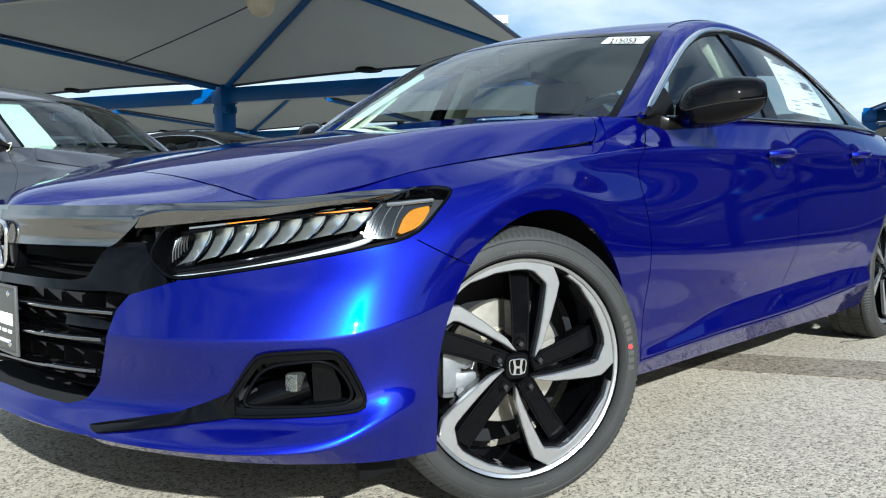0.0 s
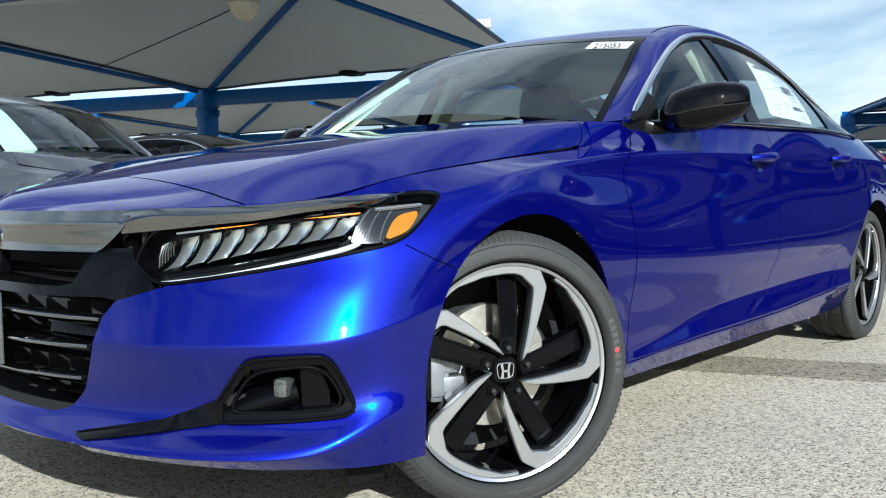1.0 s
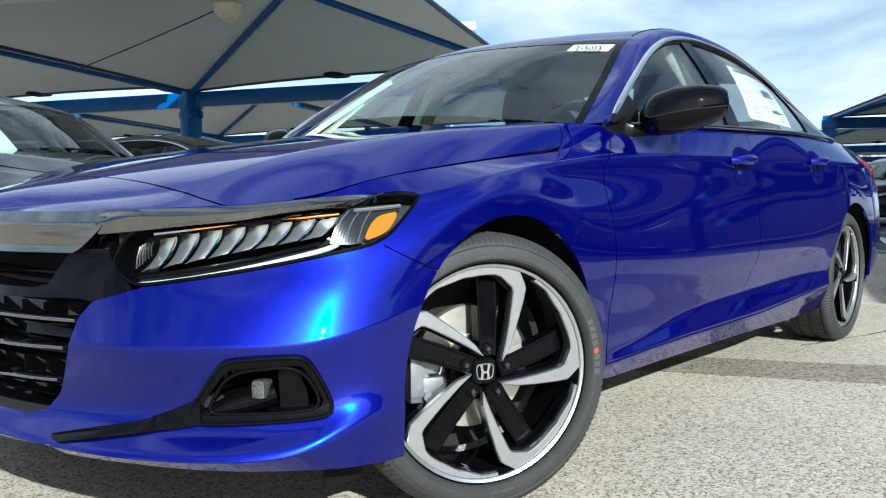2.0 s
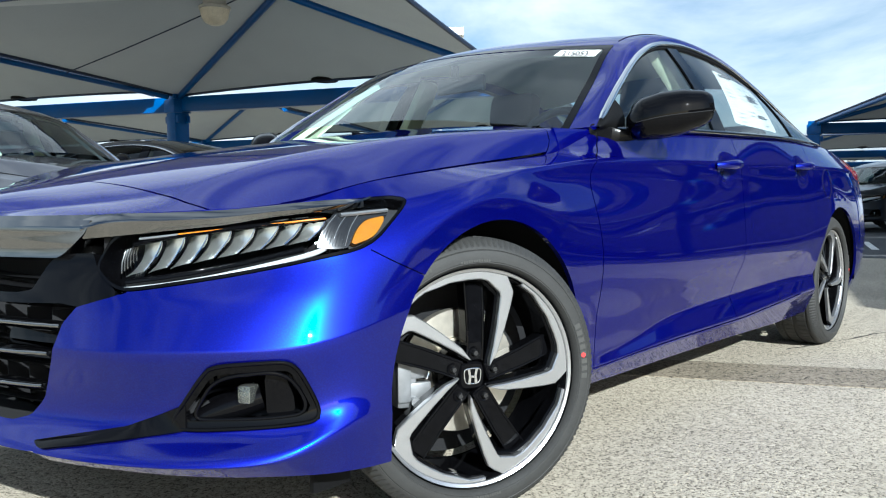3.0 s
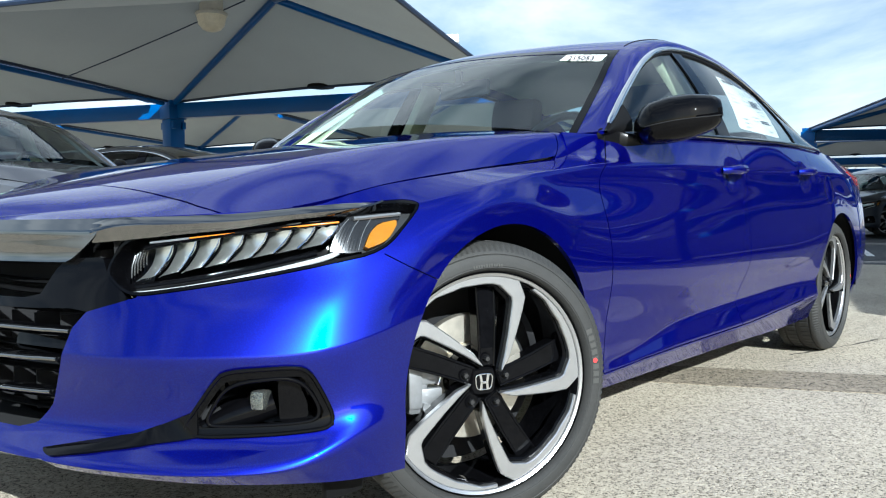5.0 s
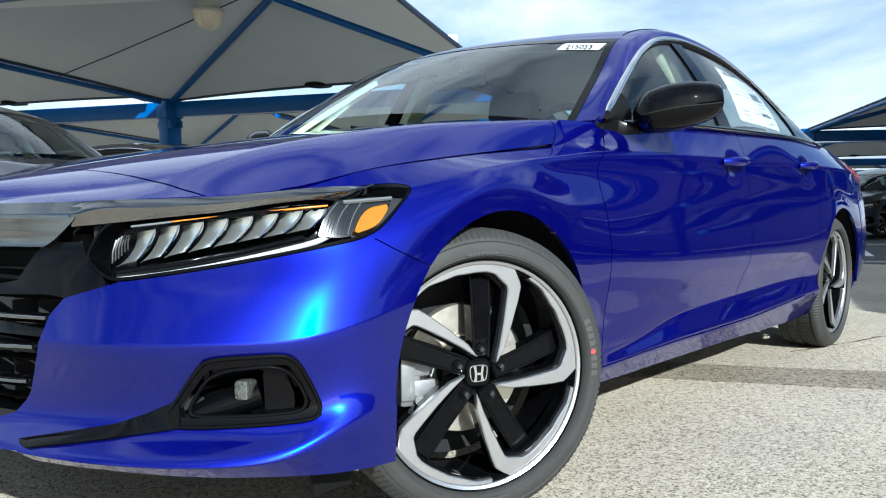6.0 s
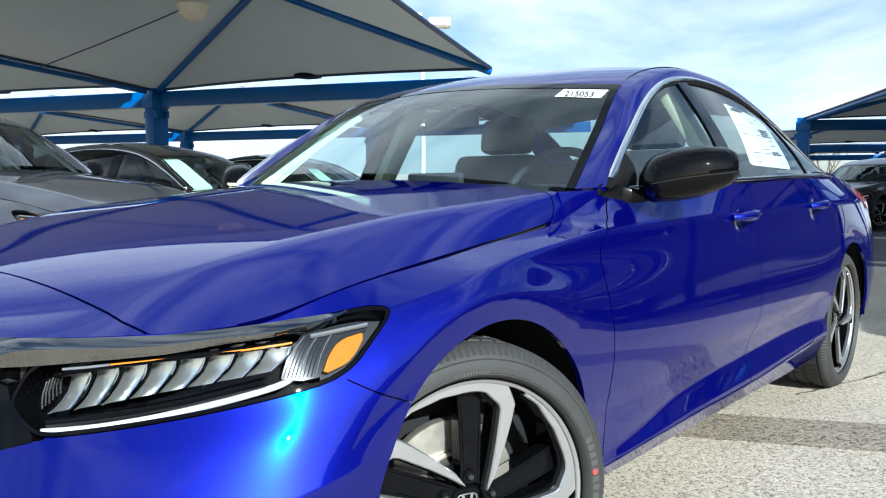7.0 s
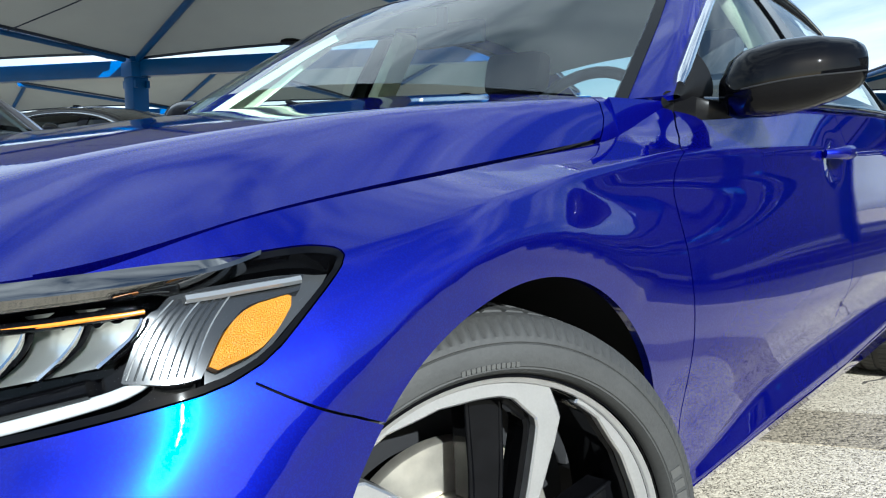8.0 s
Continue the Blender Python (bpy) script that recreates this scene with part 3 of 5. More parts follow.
sv = np.broadcast_to(np.linspace(0, 1, SIDE_G.shape[1])[None, :], SIDE_G.shape[:2])
b_pillar = 1.445 + (sz - .968) * .10
c_split = 2.36 + (sz - .99) * -.05
both("front_door_glass", SIDE_G, [b_pillar - .045 - sx], GLASS_SIDE, car, thick=0, offset=-.006)
both("rear_door_glass", SIDE_G, [sx - b_pillar - .055, c_split - sx], GLASS_DARK, car, thick=0, offset=-.006)
both("quarter_glass", SIDE_G, [sx - c_split - .03], GLASS_DARK, car, thick=0, offset=-.006)
both("pillar_cover", SIDE_G, [sx - b_pillar + .045, b_pillar + .055 - sx], BLACK_GLOSS, car, thick=.01)
both("quarter_divider", SIDE_G, [sx - c_split, c_split + .03 - sx], BLACK_GLOSS, car, thick=.01)

# boot lid and rear deck
deck = np.zeros((30, 41, 3))
for i, s in enumerate(np.linspace(0, 1, 30)):
    edge = hermite([(3.15, -.66, 1.03), (3.4, -.70, 1.0), (3.66, -.66, .962)], [0, .5, 1], [s])[0]
    mid = hermite([(3.22, 0, 1.055), (3.5, 0, 1.045), (3.80, 0, .99)], [0, .5, 1], [s])[0]
    for j, w in enumerate(np.linspace(-1, 1, 41)):
        p = mid + (edge - mid) * np.array([abs(w) ** 2, abs(w), abs(w) ** 2.5])
        deck[i, j] = (p[0], edge[1] * -w, p[2])
panel("boot_lid", deck, [], PAINT, car, flip=True)
shelf = np.zeros((24, 8, 3))
k6 = hermite(LINES[-1], STATION, np.linspace(4.31, 5.25, 24))
inner = hermite([(2.92, -.79, .999), (3.15, -.66, 1.031), (3.4, -.70, 1.001), (3.66, -.66, .963)], [0, .35, .65, 1], np.linspace(0, 1, 24))
for i in range(24):
    shelf[i] = k6[i] + np.linspace(0, 1, 8)[:, None] * (inner[i] - k6[i])
both("rear_shoulder", shelf, [], PAINT, car, flip=False)


# ---- ground: exposed-aggregate concrete, a darker joint strip, an aisle coloured as shaded concrete ----
def aggregate_material(name, low, high, stone, rough=0.88, relief=0.4):
    """Pale cement with small stones of many tones: stone is their number to a metre."""
    m = bpy.data.materials.new(name)
    m.use_nodes = True
    n, l = m.node_tree.nodes, m.node_tree.links
    b = n["Principled BSDF"]
    b.inputs["Roughness"].default_value = rough
    b.inputs["Specular IOR Level"].default_value = 0.3
    geo = n.new("ShaderNodeNewGeometry")
    cells, fine, big, mid = n.new("ShaderNodeTexVoronoi"), n.new("ShaderNodeTexVoronoi"), n.new("ShaderNodeTexNoise"), n.new("ShaderNodeTexNoise")
    cells.inputs["Scale"].default_value, fine.inputs["Scale"].default_value = stone, stone * 2.6
    big.inputs["Scale"].default_value, big.inputs["Detail"].default_value = 0.9, 6
    mid.inputs["Scale"].default_value, mid.inputs["Detail"].default_value = 38, 4
    for t in (cells, fine, big, mid):
        l.new(geo.outputs["Position"], t.inputs["Vector"])
    bw = n.new("ShaderNodeSeparateColor")
    l.new(cells.outputs["Color"], bw.inputs[0])
    bw2 = n.new("ShaderNodeSeparateColor")
    l.new(fine.outputs["Color"], bw2.inputs[0])
    mix1 = n.new("ShaderNodeMath")
    mix1.operation = "MULTIPLY_ADD"
    mix1.inputs[1].default_value = 0.45
    l.new(bw2.outputs[0], mix1.inputs[0])
    half = n.new("ShaderNodeMath")
    half.operation = "MULTIPLY"
    half.inputs[1].default_value = 0.55
    l.new(bw.outputs[0], half.inputs[0])
    l.new(half.outputs[0], mix1.inputs[2])
    ramp = n.new("ShaderNodeValToRGB")
    ramp.color_ramp.elements[0].position, ramp.color_ramp.elements[1].position = 0.20, 0.70
    ramp.color_ramp.elements[0].color, ramp.color_ramp.elements[1].color = (*low, 1), (*high, 1)
    e = ramp.color_ramp.elements.new(0.36)
    e.color = (*[0.30 * a + 0.70 * c for a, c in zip(low, high)], 1)
    l.new(mix1.outputs[0], ramp.inputs["Fac"])
    rng1 = n.new("ShaderNodeMapRange")
    rng1.inputs["From Min"].default_value, rng1.inputs["From Max"].default_value = 0.3, 0.7
    rng1.inputs["To Min"].default_value, rng1.inputs["To Max"].default_value = 0.74, 1.16
    add = n.new("ShaderNodeMath")
    add.operation = "ADD"
    l.new(big.outputs["Fac"], add.inputs[0])
    l.new(mid.outputs["Fac"], add.inputs[1])
    rng1.inputs["From Min"].default_value, rng1.inputs["From Max"].default_value = 0.7, 1.3
    l.new(add.outputs[0], rng1.inputs["Value"])
    mul = n.new("ShaderNodeMix")
    mul.data_type, mul.blend_type = "RGBA", "MULTIPLY"
    mul.inputs["Factor"].default_value = 1
    l.new(ramp.outputs["Color"], mul.inputs["A"])
    l.new(rng1.outputs["Result"], mul.inputs["B"])
    l.new(mul.outputs["Result"], b.inputs["Base Color"])
    bump = n.new("ShaderNodeBump")
    bump.inputs["Strength"].default_value, bump.inputs["Distance"].default_value = relief, 0.004
    inv = n.new("ShaderNodeMath")
    inv.operation = "SUBTRACT"
    inv.inputs[0].default_value = 1.0
    l.new(cells.outputs["Distance"], inv.inputs[1])
    l.new(inv.outputs[0], bump.inputs["Height"])
    l.new(bump.outputs["Normal"], b.inputs["Normal"])
    return m


CONCRETE = aggregate_material("aggregate_concrete", (0.080, 0.068, 0.050), (0.47, 0.415, 0.325), 140)
PEBBLE = aggregate_material("washed_pebble_concrete", (0.055, 0.046, 0.036), (0.27, 0.23, 0.17), 85, relief=0.8)
SHADED_GROUND = aggregate_material("shaded_ground", (0.028, 0.029, 0.031), (0.085, 0.086, 0.09), 120, relief=0.6)
WHITE_LINE = material("worn_white_line", (0.62, 0.62, 0.60), rough=0.8, vary=0.3, scale=6)


def slab(name, corners, top, mat, label, category):
    bm = bmesh.new()
    hi = [bm.verts.new((x, y, top)) for x, y in corners]
    lo = [bm.verts.new((x, y, -.05)) for x, y in corners]
    bm.faces.new(hi)
    for i in range(len(corners)):
        j = (i + 1) % len(corners)
        bm.faces.new((hi[j], hi[i], lo[i], lo[j]))
    bmesh.ops.recalc_face_normals(bm, faces=bm.faces[:])
    return tagged(part(name, bm, mat, None, label, smooth=False), category=category, kind="structure")


ground = raw("ground", [(-600, -600, 0), (600, -600, 0), (600, 600, 0), (-600, 600, 0)], [(0, 1, 2, 3)], CONCRETE)
tagged(ground, "pale exposed-aggregate concrete parking lot", "ground", kind="structure")
slab("pavement_strip", [(3.05, -2.75), (2.60, -2.75), (1.66, -.70), (-.2, 3.6), (.25, 3.6), (2.06, -.71)], .003, PEBBLE, "darker washed-pebble joint strip in the concrete", "pavement")
# canopy shade over the aisle, painted as a slab of darker ground
slab("road", [(9.5, .72), (12, 1.52), (60, 17), (60, -60), (9.5, -60)], .004, SHADED_GROUND, "driving aisle coloured dark for canopy shade", "road")
for a, b in (((11.3, .70), (13.6, 1.35)), ((14.0, -1.0), (16.5, -.3))):
    d = (Vector(b) - Vector(a)).normalized()
    s = Vector((-d.y, d.x)) * .05
    slab("road_line", [(a[0] + s.x, a[1] + s.y), (a[0] - s.x, a[1] - s.y), (b[0] - s.x, b[1] - s.y), (b[0] + s.x, b[1] + s.y)], .008, WHITE_LINE, "worn white parking line", "road line")
# a ragged crack
rng = random.Random(11)
V, Fc = [], []
n = 60
for i in range(n):
    s = i / (n - 1)
    x, y = 2.55 + 2.4 * s, -.78 - .72 * s + rng.uniform(-.012, .012)
    w = rng.uniform(.003, .010)
    V += [(x, y - w, .0015), (x, y + w, .0015)]
for i in range(n - 1):
    Fc.append((2 * i, 2 * i + 2, 2 * i + 3, 2 * i + 1))
tagged(raw("ground_crack", V, Fc, material("crack_dirt", (.05, .042, .035), .95)), "thin ragged crack in the concrete", "crack", kind="structure")
# loose grit
V, Fc = [], []
for i in range(2600):
    x, y = rng.uniform(-1.2, 4.5), rng.uniform(-2.0, -.3)
    r = rng.uniform(.0012, .0038)
    a = rng.uniform(0, 6)
    n0 = len(V)
    for k in range(4):
        V.append((x + r * math.cos(a + k * 1.57) * rng.uniform(.7, 1.3), y + r * math.sin(a + k * 1.57), .0))
    V.append((x, y, r * rng.uniform(.7, 1.2) + .0005))
    Fc += [(n0 + k, n0 + (k + 1) % 4, n0 + 4) for k in range(4)]
tagged(raw("grit", V, Fc, material("grit_stone", (.30, .26, .20), .9, vary=.3, scale=40)), "loose grit and small stones on the concrete", "grit", kind="stuff")


# ---- wheels: built facing -y, hub at the origin ----
def plate_solid(outline, y0, y1, bevel=0.0025):
    """A plate with the outline (x, z), front face at y0 and back at y1, its front edge chamfered."""
    bm = bmesh.new()
    n = len(outline)
    cx, cz = sum(p[0] for p in outline) / n, sum(p[1] for p in outline) / n
    area = sum(a[0] * b[1] - b[0] * a[1] for a, b in zip(outline, outline[1:] + outline[:1]))
    if area < 0:
        outline = outline[::-1]
    ins = []
    for i, p in enumerate(outline):
        a, b = Vector(outline[i - 1]), Vector(outline[(i + 1) % n])
        d1, d2 = (Vector(p) - a).normalized(), (b - Vector(p)).normalized()
        nrm = Vector((-(d1 + d2)[1], (d1 + d2)[0]))
        nrm = nrm.normalized() if nrm.length > 1e-6 else Vector((0, 0))
        ins.append((p[0] + nrm[0] * bevel, p[1] + nrm[1] * bevel))
    f = [bm.verts.new((x, y0, z)) for x, z in ins]
    m = [bm.verts.new((x, y0 + bevel, z)) for x, z in outline]
    k = [bm.verts.new((x, y1, z)) for x, z in outline]
    bm.faces.new(f)
    bm.faces.new(k[::-1])
    for i in range(n):
        j = (i + 1) % n
        bm.faces.new((f[j], f[i], m[i], m[j]))
        bm.faces.new((m[j], m[i], k[i], k[j]))
    return bm


def turned(pts, deg):
    c, s = math.cos(radians(deg)), math.sin(radians(deg))
    return [(x * c - z * s, x * s + z * c) for x, z in pts]


def ring_arc(r0, r1, a0, a1, n):
    a = [radians(a0 + (a1 - a0) * i / (n - 1)) for i in range(n)]
    return [(r1 * math.cos(t), r1 * math.sin(t)) for t in a] + [(r0 * math.cos(t), r0 * math.sin(t)) for t in a[::-1]]


def arc_points(r, a0, a1, n):
    return [(r * math.cos(radians(a0 + (a1 - a0) * i / (n - 1))), r * math.sin(radians(a0 + (a1 - a0) * i / (n - 1)))) for i in range(n)]


BLADE = [(.036, .024), (.058, .056), (.079, .115), (.095, .166), (.1025, .198), (.098, .212), (.084, .2425)] + arc_points(.2545, 71, 132, 14) + arc_points(.2455, 132, 122, 3) + arc_points(.2375, 112, 106, 2) + arc_points(.2340, 99, 86, 4) + [(.034, .2285), (.064, .201), (.0665, .190), (.0640, .170), (.0554, .115), (.0455, .066), (.0375, .036)]
BLACK_SPOKE = [(-.016, .036), (-.013, .08), (-.012, .14), (-.014, .226), (.037, .226), (.035, .14), (.030, .08), (.026, .036)]
TREAD = 132


def tyre_mesh(w):
    prof = [(.252, .080), (.27, .100), (.30, .112), (.320, .108), (.3325, .098), (.3345, .082), (.3345, .066), (.328, .064), (.328, .056), (.3352, .054), (.3355, .012), (.328, .010), (.328, -.010), (.3355, -.012), (.3352, -.054), (.328, -.056), (.328, -.064), (.3345, -.066), (.3325, -.078), (.3270, -.089), (.3190, -.0985), (.3120, -.1035), (.3060, -.1065), (.3045, -.1055), (.3030, -.1080), (.2960, -.1105), (.2860, -.1120), (.2780, -.1120), (.2765, -.1105), (.2745, -.1110), (.2700, -.1060), (.2660, -.0980), (.2640, -.090)]

    def notch(i, k, r):
        if i % 3 == 0 and k in (4, 5, 19, 20):
            return r - .0055
        if i % 6 == 2 and k in (9, 10, 13, 14):
            return r - .004
        return r
    v, f = revolve(prof, TREAD * 3, skip=notch)
    tyre = raw("tyre", v, f, RUBBER, w, "black low-profile tyre with fine tread", smooth=True, sharp=28)
    # raised lettering on the side wall, as plain blocks
    for a0, count, r, wide, high in ((22, 8, .2875, .0125, .0165), (196, 8, .2875, .0125, .0165), (100, 12, .2800, .0045, .006), (128, 8, .290, .006, .0075), (280, 10, .2800, .0045, .006)):
        for i in range(count):
            a = radians(a0 - i * math.degrees(wide * 1.45 / r))
            m = Matrix.Rotation(-a + math.pi / 2, 3, "Y")
            part("raised_mark", box(bmesh.new(), (r * math.cos(a), -.1122, r * math.sin(a)), (wide, .0018, high), 0.0, m), RUBBER_MARK, tyre, "", smooth=False)
    a = radians(7)
    v, f = revolve([(.0, -.0012), (.0062, -.0012), (.0066, .002)], 14, Vector((.2865 * math.cos(a), -.1125, .2865 * math.sin(a))))
    raw("balance_dot", v, f, RED, tyre, "red paint dot", smooth=False)
    return tyre


WHEEL_SIZE = .957


def wheel(name, m, label=""):
    w = new(name)
    w.parent = car
    w.matrix_world = m @ Matrix.Diagonal((WHEEL_SIZE, WHEEL_SIZE, WHEEL_SIZE, 1))
    tagged(w, label)
    tyre_mesh(w)
    v, f = revolve([(.2620, -.098), (.2645, -.0955), (.2645, -.090), (.2595, -.086), (.2530, -.0865), (.2480, -.080), (.2450, -.050), (.2390, .0), (.236, .075), (.257, .085)], 96)
    raw("rim", v, f, WHEEL_BLACK, w, "gloss black alloy rim", smooth=True, sharp=40)
    v, f = revolve([(.2525, -.0868), (.2540, -.0905), (.2605, -.0935), (.2618, -.0905)], 96)
    raw("rim_edge", v, f, MACHINED, w, "bright machined rim edge", smooth=True, sharp=40)
    # hub dish
    v, f = revolve([(.0, -.036), (.062, -.036), (.074, -.028), (.080, .0), (.080, .02), (.0, .02)], 40)
    hub = raw("hub", v, f, WHEEL_BLACK, w, "gloss black hub", smooth=True, sharp=40)
    for k in range(5):
        a = 72 * k
        blade = part("spoke_face", plate_solid(turned(BLADE, a), -.086, -.070), MACHINED, w, "machined silver spoke face", smooth=False)
        # the black back of the spoke sinks towards the hub
        bm = plate_solid(turned([(x * .985 - .006, z * .97) for x, z in BLADE], a), -.0705, -.030, .004)
        part("spoke", bm, WHEEL_BLACK, w, smooth=False)
        bm = plate_solid(turned(BLACK_SPOKE, a), -.064, -.022, .006)
        for v in bm.verts:
            r = math.hypot(v.co.x, v.co.z)
            v.co.y += .020 * max(0, (r - .05)) / .19 - .004
        spoke = part("black_spoke", bm, WHEEL_BLACK, w, smooth=False)
        for edge in (BLACK_SPOKE[:4], BLACK_SPOKE[4:]):
            line = [(x, -.0655 + .020 * max(0, math.hypot(x, z) - .05) / .19, z) for x, z in turned([(x * .93 + .0008, z) for x, z in edge], a)]
            tube("spoke_edge", line, .0036, WHEEL_BLACK, spoke, sides=8)
        # wheel nut in its pocket
        c = Vector((.0565 * math.cos(radians(a + 14)), -.056, .0565 * math.sin(radians(a + 14))))
        v, f = revolve([(.0, -.022), (.006, -.022), (.0085, -.017), (.0085, .0)], 6, c)
        nut = raw("wheel_nut", v, f, material("nut_steel", (.09, .09, .095), .25, .9) if "nut_steel" not in bpy.data.materials else bpy.data.materials["nut_steel"], w)
        v, f = revolve([(.0105, -.010), (.0150, -.012), (.0165, -.006), (.0165, .004)], 24, c)
        raw("nut_seat", v, f, WHEEL_BLACK, w, smooth=True)
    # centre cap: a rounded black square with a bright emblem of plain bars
    cap = [(.030 * math.copysign(abs(math.cos(t)) ** .55, math.cos(t)), .030 * math.copysign(abs(math.sin(t)) ** .55, math.sin(t))) for t in [2 * math.pi * i / 32 for i in range(32)]]
    capo = part("centre_cap", plate_solid([(x * 1.12, z * 1.12) for x, z in cap], -.064, -.035, .005), WHEEL_BLACK, w, "black centre cap")
    emblem(capo, Matrix.Translation((0, -.0655, 0)), .0215, "cap_emblem")
    # brake disc and caliper
    v, f = revolve([(.082, .018), (.085, .012), (.152, .012), (.154, .015), (.154, .034), (.085, .036)], 64)
    disc = raw("brake_disc", v, f, STEEL, w, "bare steel brake disc", smooth=True, sharp=40)
    v, f = revolve([(.0, -.005), (.078, -.005), (.083, .002), (.083, .03)], 40)
    raw("disc_bell", v, f, STEEL, w, smooth=True, sharp=40)
    bm = bmesh.new()
    box(bm, (-.150, .016, .002), (.052, .075, .150), .012)
    box(bm, (-.118, -.012, .022), (.060, .022, .052), .007)
    box(bm, (-.118, -.012, -.034), (.060, .022, .044), .007)
    box(bm, (-.160, -.024, -.002), (.034, .012, .11), .005)
    for z in (.050, -.055):
        bmesh.ops.create_cone(bm, cap_ends=True, segments=14, radius1=.011, radius2=.011, depth=.05, matrix=Matrix.Translation((-.135, -.012, z)) @ Matrix.Rotation(radians(90), 4, "X"))
    cal = part("brake_caliper", bm, CALIPER, w, "bare cast aluminium brake caliper")
    tube("pad_spring", [(-.112, -.026, .035), (-.100, -.028, .040), (-.094, -.028, .02), (-.102, -.028, -.004), (-.112, -.027, -.002)], .0022, BRIGHT_CHROME, cal, sides=6)
    v, f = revolve([(.0, .09), (.225, .09), (.225, .094)], 48)
    raw("back_shield", v, f, DARK_SHELL, w, smooth=False)
    return w


def emblem(parent, m, s, name):
    """A badge: a rounded frame wider at the top, with two tapering uprights and a bar; width s to each side, facing -y."""
    frame_pts = []
    for i in range(40):
        t = 2 * math.pi * i / 40
        c, q = math.cos(t), math.sin(t)
        x, z = math.copysign(abs(c) ** .5, c), math.copysign(abs(q) ** .5, q)
        frame_pts.append((x * s * (1 + .10 * z), 0, z * s * .86))
    pts = [m @ Vector(p) for p in frame_pts]
    ring = tube(name, pts, s * .085, BRIGHT_CHROME, parent, "bright badge frame", sides=8, closed=True)
    bm = bmesh.new()
    for sx_ in (-1, 1):
        poly = [(sx_ * s * .34, s * .80), (sx_ * s * .66, s * .80), (sx_ * s * .48, -s * .05), (sx_ * s * .60, -s * .80), (sx_ * s * .26, -s * .80), (sx_ * s * .22, 0)]
        lo = [bm.verts.new(m @ Vector((x, s * .12, z))) for x, z in poly]
        hi = [bm.verts.new(m @ Vector((x * .97, -s * .10, z))) for x, z in poly]
        bm.faces.new(hi)
        for i in range(len(poly)):
            j = (i + 1) % len(poly)
            bm.faces.new((hi[i], hi[j], lo[j], lo[i]))
    bmesh.ops.recalc_face_normals(bm, faces=bm.faces[:])
    box(bm, m @ Vector((0, 0, -s * .06)), (s * .60, s * .2, s * .26), s * .03)
    part("badge_mark", bm, BRIGHT_CHROME, ring, smooth=False)
    return ring


STEER = -25
wheel("front_wheel", pose(-.012 + .083 * math.sin(radians(-STEER)) - .004, -.879 + .064 * math.cos(radians(STEER)) + .004, .324, 0, 0, STEER), "black and silver alloy wheel turned inwards")
wheel("rear_wheel", pose(2.83, -.806, .324), "black and silver alloy wheel")
wheel("front_wheel", pose(.05, .79, .324, 0, 0, 180 + STEER), "black and silver alloy wheel")
wheel("rear_wheel", pose(2.83, .806, .324, 0, 0, 180), "black and silver alloy wheel")
for cx, r in ((.045, .375), (2.865, .378)):
    for side in (-1, 1):
        V, Fc = [], []
        n = 40
        for i in range(n):
            a = radians(-4 + 188 * i / (n - 1))
            for y in (.911, .895, .50):
                rr = r + (.004 if y < .9 else -.014)
                V.append((cx + rr * math.cos(a), side * y, .325 + rr * math.sin(a)))
        for i in range(n - 1):
            for k in range(2):
                Fc.append((i * 3 + k, i * 3 + k + 1, i * 3 + k + 4, i * 3 + k + 3))
        Fc.append(tuple(i * 3 + 2 for i in range(n)))
        raw("wheel_arch_liner", V, Fc, BLACK_MATT, car, "black plastic wheel arch liner", smooth=True)
bm = bmesh.new()
box(bm, (1.35, 0, .30), (3.9, 1.0, .22), .03)
box(bm, (1.45, 0, .25), (1.9, 1.62, .12), .02)
box(bm, (-.50, 0, .30), (.30, 1.35, .10), .02)
box(bm, (-.70, 0, .262), (.24, .74, .018), .004)
box(bm, (-.60, 0, .262), (.16, 1.16, .018), .004)
part("underbody", bm, DARK_SHELL, car)
for y in (-.79, .79):
    block("air_deflector", (-.365, y, .195), (.10, .016, .10), BLACK_MATT, car, .006, "black plastic flap ahead of the wheel")


# ---- front details, laid on the skin by (d, z): d = x - y runs round the corner ----
FRONT_N = int(FLANK.shape[0] * 2.1 / STATION[-1])
FN = normals_of(FLANK)


def skin(d, z, inset=0.0):
    """The point of the front skin at (d, z), pushed in by inset, and its normal."""
    D, Z = FD[:FRONT_N], FZ[:FRONT_N]
    i, j = np.unravel_index(np.argmin((D - d) ** 2 + (Z - z) ** 2), D.shape)
    p, nrm = FLANK[i, j].copy(), FN[i, j]
    i2, j2 = min(i + 1, FRONT_N - 1), min(j + 1, D.shape[1] - 1)
    i1, j1 = max(i2 - 2, 0), max(j2 - 2, 0)
    a = np.array([[D[i2, j] - D[i1, j], D[i, j2] - D[i, j1]], [Z[i2, j] - Z[i1, j], Z[i, j2] - Z[i, j1]]])
    try:
        k = np.linalg.solve(a, [d - D[i, j], z - Z[i, j]])
    except np.linalg.LinAlgError:
        k = np.zeros(2)
    k = np.clip(k, -1.0, 1.0)
    p = p + k[0] * (FLANK[i2, j] - FLANK[i1, j]) + k[1] * (FLANK[i, j2] - FLANK[i, j1])
    return Vector(p - nrm * inset), Vector(nrm)


